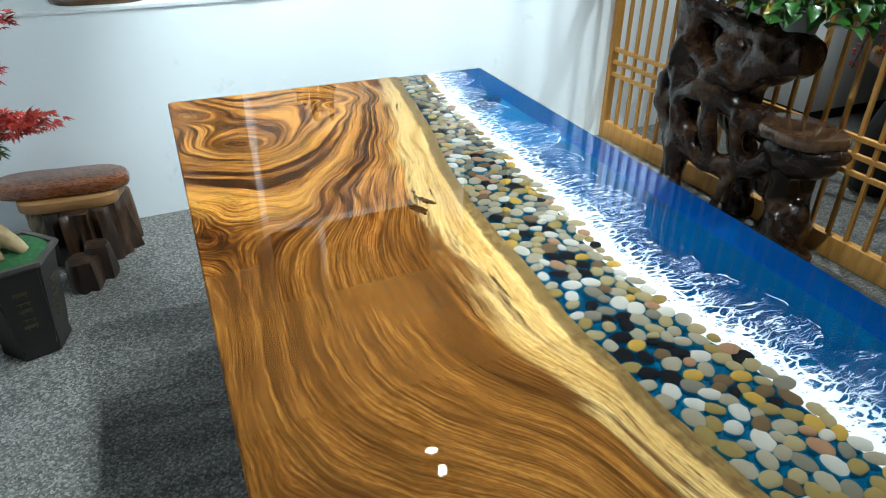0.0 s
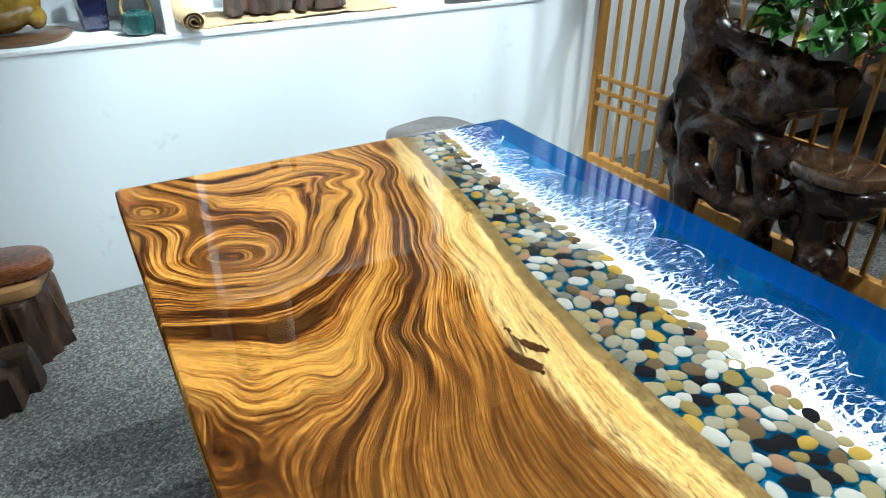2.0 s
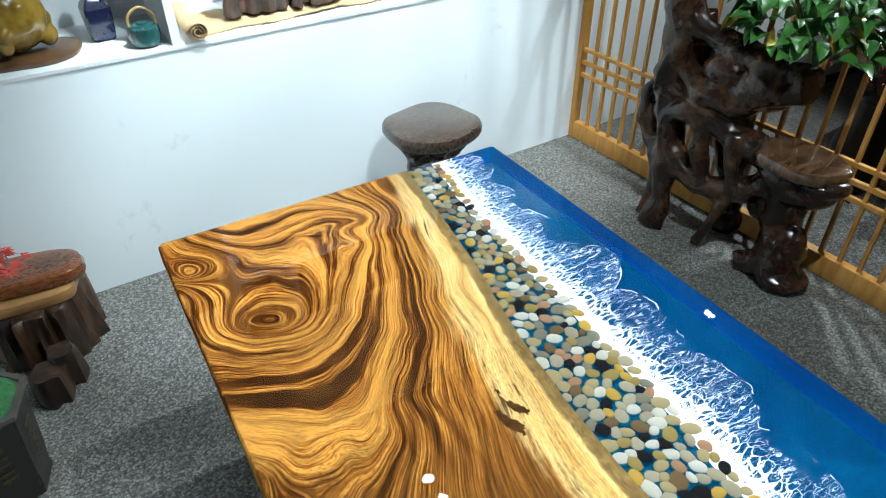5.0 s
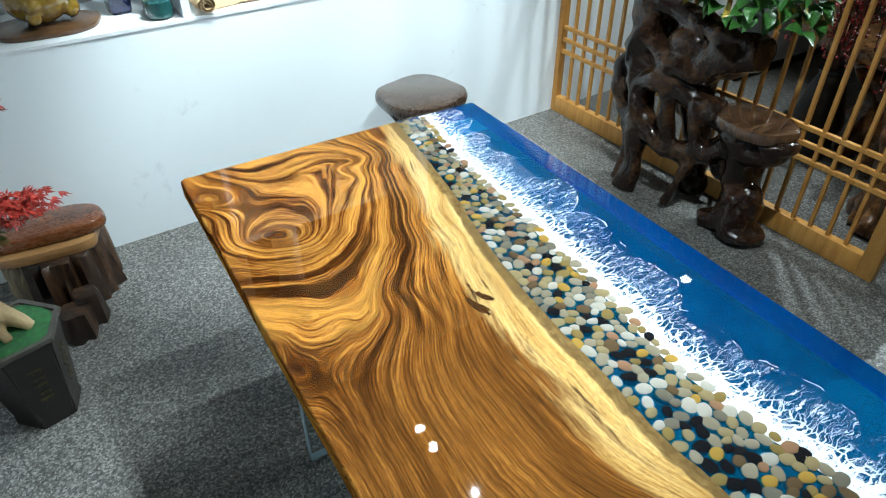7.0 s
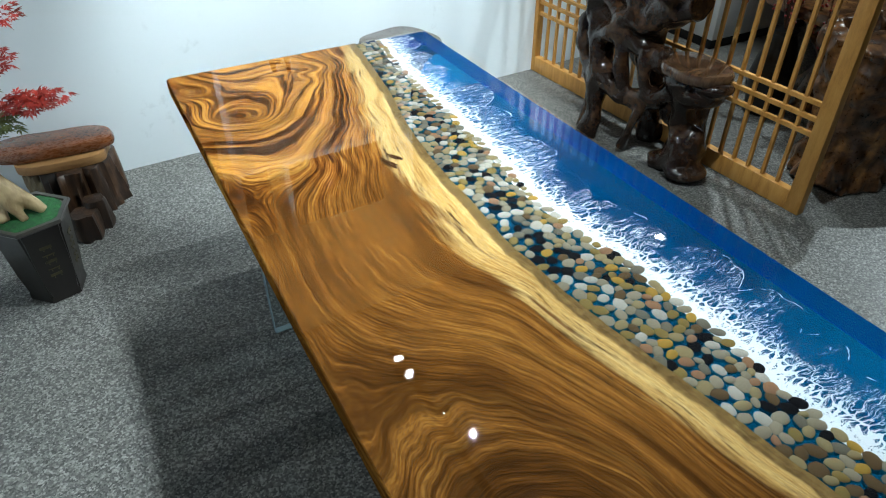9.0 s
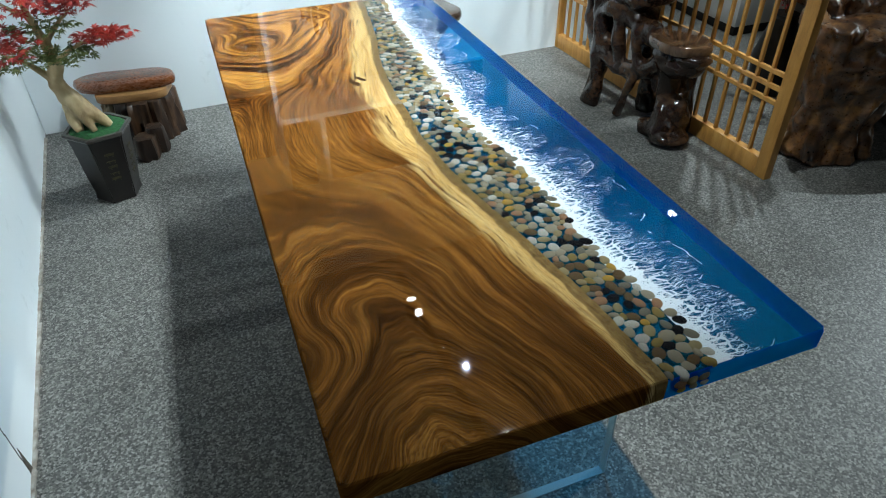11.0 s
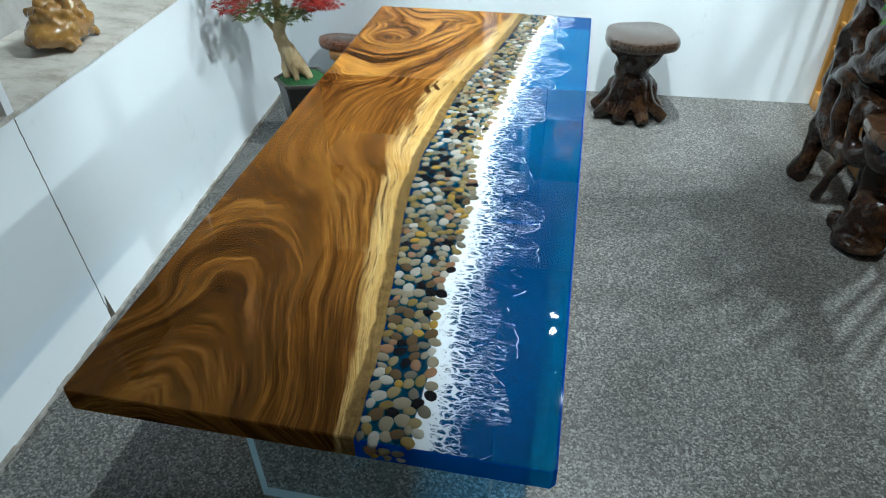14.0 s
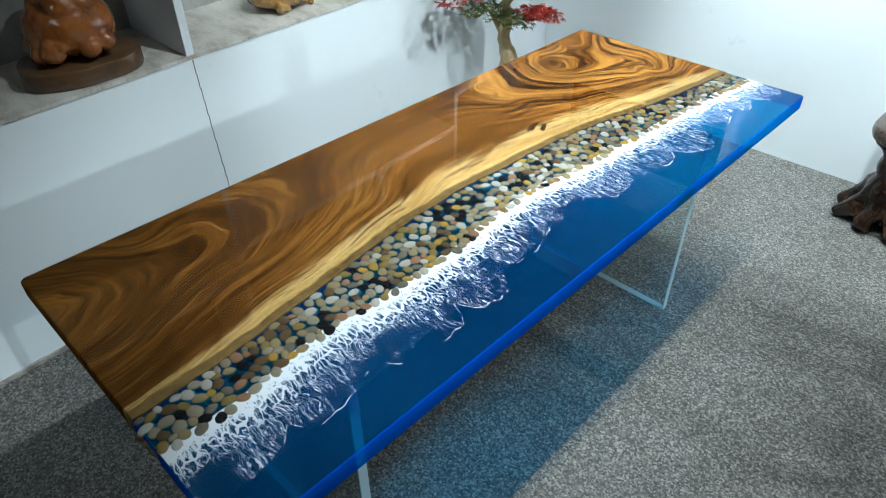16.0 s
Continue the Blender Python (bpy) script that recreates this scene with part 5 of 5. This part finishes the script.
for a, b in zip(rows, rows[1:]):
    for k in range(9):
        bm.faces.new((a[k], b[k], b[k + 1], a[k + 1]))
roll = part("roll", bm, CLOTH, cl, "rolled end of the cloth")
m = roll.modifiers.new("thick", "SOLIDIFY")
m.thickness = 0.0022
rock = thing("scholar_rock", (0.69, ny(.69) + 0.15, SILLZ + 0.018), "dark upright ridged rock standing on the cloth", "rock")
bm = bmesh.new()
r2 = random.Random(21)
for k in range(20):
    x, y = -0.19 + 0.02 * k, r2.uniform(-0.05, 0.05)
    h = 0.26 + 0.14 * math.sin(k * 0.33 - 0.2) + r2.uniform(0, .08)
    limb([(x, y, 0), (x + r2.uniform(-.01, .01), y, h * 0.5), (x + r2.uniform(-.02, .02), y * 0.5, h)], [.026, .022, .012], 5, 8, bm, 0.6, 16)
fused(part("rock_mass", bm, ROCK, rock), 0.007, 1)
t = thing("slate_tray", (1.45, ny(1.45) + 0.10, SILLZ), "flat dark slate tray on the sill", "tray")
part("tray", slab(blob_outline(0, 0, 0.17, 0.08, 40, 0.05, 5, 2), 0.0, 0.030, 0.006), SLATE, t)

# ---- beyond the screen ----
t = thing("burl_root_stump", (2.56, 1.44, 0), "large burl root stump with a hole at its foot", "root stump")
bm = bmesh.new()
for k in range(18):
    a = k * 0.349
    c, s_ = math.cos(a), math.sin(a)
    if k == 14:
        limb([(0.15 * c, 0.14 * s_, 0.26), (0.18 * c, 0.17 * s_, 0.42), (0.25 * c + .06, 0.22 * s_, 0.60)], [.04, .06, .05], 6, 9, bm, 0.7, 14)
        continue
    limb([((0.16 + .03 * (k % 3)) * c, 0.15 * s_, 0.0), ((0.13 + .03 * (k % 2)) * c, 0.14 * s_, 0.16), (0.17 * c + .02, 0.16 * s_, 0.40), (0.26 * c + .06, 0.24 * s_, 0.60)], [.05, .035, .055, .045], 7, 9, bm, 0.8, 16)
bmesh.ops.create_icosphere(bm, subdivisions=3, radius=1, matrix=Matrix.LocRotScale((0.05, 0, 0.44), None, (.22, .20, .16)))
fused(part("burl", bm, BURL, t), 0.009, 1)
t = thing("root_tea_table", (3.15, 1.75, 0), "root wood tea table beyond the screen", "table")
bm = bmesh.new()
for k in range(10):
    a = k * 0.63
    c, s = math.cos(a), math.sin(a)
    limb([(0.30 * c, 0.34 * s, 0.0), (0.20 * c, 0.2 * s, 0.22), (0.28 * c, 0.36 * s, 0.46)], [.07, .08, .08], 5, 9, bm, 0.5, 8)
fused(part("root_base", bm, BURL, t), 0.014, 2)
part("tabletop", slab(blob_outline(0, 0, 0.42, 0.62, 50, 0.14, 2.5, 5), 0.47, 0.53, 0.015), BURL, t)
for k, (x, y, c) in enumerate(((2.92, 1.50, 0.03), (3.0, 1.62, 0.028), (2.95, 1.78, 0.03), (3.08, 1.55, 0.05))):
    t = thing("tea_cup", (x, y, 0.53), "small pale tea cup on the tea table", "cup", "tea cups")
    part("bowl", lathe([(c * .5, 0), (c * .6, 0.003), (c, 0.035), (c * 0.9, 0.035), (c * 0.5, 0.008)], 20), WHITEBOX, t)
t = thing("berry_branches", (2.75, 2.02, 0), "tall bunch of red berry branches in a dark vase", "branches")
part("vase", lathe([(0.07, 0), (0.09, 0.02), (0.11, 0.2), (0.07, 0.36), (0.055, 0.40), (0.065, 0.42), (0.05, 0.42)], 24), BLACKMETAL, t, "dark vase")
bmt, bmb = bmesh.new(), bmesh.new()
for k in range(26):
    a, sp = rng.uniform(0, 6.28), rng.uniform(0.06, 0.24)
    h = rng.uniform(0.75, 1.25)
    tip = Vector((sp * math.cos(a), sp * math.sin(a), h))
    pts = [(0, 0, 0.4), (tip.x * 0.4, tip.y * 0.4, h * 0.75), tuple(tip), (tip.x * 1.35, tip.y * 1.35, h - rng.uniform(0.1, 0.4))]
    q = bend(pts, 8)
    tube(q, [0.003] * len(q), 5, bmt, 0)
    for p in q[6:]:
        for j in range(3):
            c = p + Vector((rng.uniform(-.02, .02), rng.uniform(-.02, .02), rng.uniform(-.025, .02)))
            bmesh.ops.create_icosphere(bmb, subdivisions=1, radius=rng.uniform(.005, .008), matrix=Matrix.Translation(c))
tagged(part("twig_cluster", bmt, TWIG, t, "thin dark twigs"), kind="stuff")
tagged(part("berry_cluster", bmb, BERRY, t, "many small red berries"), kind="stuff")
t = thing("white_cabinet", (3.6, 3.1, 0), "low white painted cabinet beyond the screen", "cabinet")
part("body", box((-0.45, -0.35, 0.06), (0.45, 0.35, 0.62), 0.006), WHITEBOX, t)
part("plinth", box((-0.43, -0.33, 0), (0.43, 0.33, 0.06)), BLACKMETAL, t)
part("top", box((-0.47, -0.37, 0.62), (0.47, 0.37, 0.645), 0.004), WHITEBOX, t)
t = thing("louvred_shutter", (2.95, 3.62, 0.55), "grey white louvred shutter leaning beyond the screen", "shutter")
part("frame", box((-0.24, -0.02, -0.55), (-0.21, 0.02, 0.75)), LOUVRE, t)
part("frame", box((0.21, -0.02, -0.55), (0.24, 0.02, 0.75)), LOUVRE, t)
for k in range(22):
    bm = box((-0.21, -0.022, -0.003), (0.21, 0.022, 0.003))
    bmesh.ops.rotate(bm, cent=(0, 0, 0), matrix=Matrix.Rotation(0.7, 3, "X"), verts=bm.verts)
    o = part("slat", bm, LOUVRE, t)
    o.location.z = -0.45 + 0.052 * k
t = thing("dark_cabinet", (3.3, 3.72, 0), "tall dark wooden cabinet beyond the screen", "cabinet")
part("body", box((0.0, -0.2, 0), (0.9, 0.2, 1.9), 0.006), TWIG, t)

# ---- pebbles of the table, nearest pieces last ----
shapes = []
for k in range(8):
    bm = bmesh.new()
    bmesh.ops.create_icosphere(bm, subdivisions=2, radius=1)
    for v in bm.verts:
        n = 1 + 0.18 * noise.noise(v.co * 1.1 + Vector((k * 7.0, 0, 0)))
        v.co = Vector((v.co.x * n, v.co.y * n, math.copysign(abs(v.co.z) ** 0.72, v.co.z)))
    shapes.append(mesh_of("pebble", bm, PEBBLE, True))
r3 = random.Random(11)
placed = []
tries = 0
while tries < 30000 and len(placed) < 620:
    tries += 1
    y = r3.uniform(0.006, TL - 0.010)
    lo, hi = xb(y) + 0.007, xs(y) + 0.004
    x = r3.uniform(lo, hi)
    a = r3.choice((0.012, 0.013, 0.0145, 0.0165)) if tries < 12000 else r3.uniform(0.0085, 0.012)
    if all((x - p[0]) ** 2 + (y - p[1]) ** 2 > ((a + p[2]) * 0.69) ** 2 for p in placed):
        placed.append((x, y, a))
placed.sort(key=lambda p: p[1])


def set_pebble(x, y, a, z, flat=0.45, tilt=0.16):
    o = new("pebble", shapes[r3.randrange(8)])
    o.parent = table
    e = r3.uniform(0.78, 0.98)
    h = a * flat
    h *= r3.uniform(0.8, 1.0)
    o.matrix_local = Matrix.LocRotScale((x, y, z - h * 1.02 - r3.uniform(0, 0.0012)), Euler((r3.uniform(-tilt, tilt), r3.uniform(-tilt, tilt), r3.uniform(0, 3.14))), (a * 1.12, a * e * 0.98, h))


for x, y, a in placed:
    set_pebble(x, y, a, TOP - 0.0004, 0.50, 0.05)
# a few pebbles show in the cut face of the near end
for k, x in enumerate((0.534, 0.557, 0.580)):
    set_pebble(x, 0.0030, 0.0130, TOP - 0.011, 0.7)
    if k < 3:
        set_pebble(x + 0.003, 0.003, 0.0105, TOP - 0.028, 0.7)
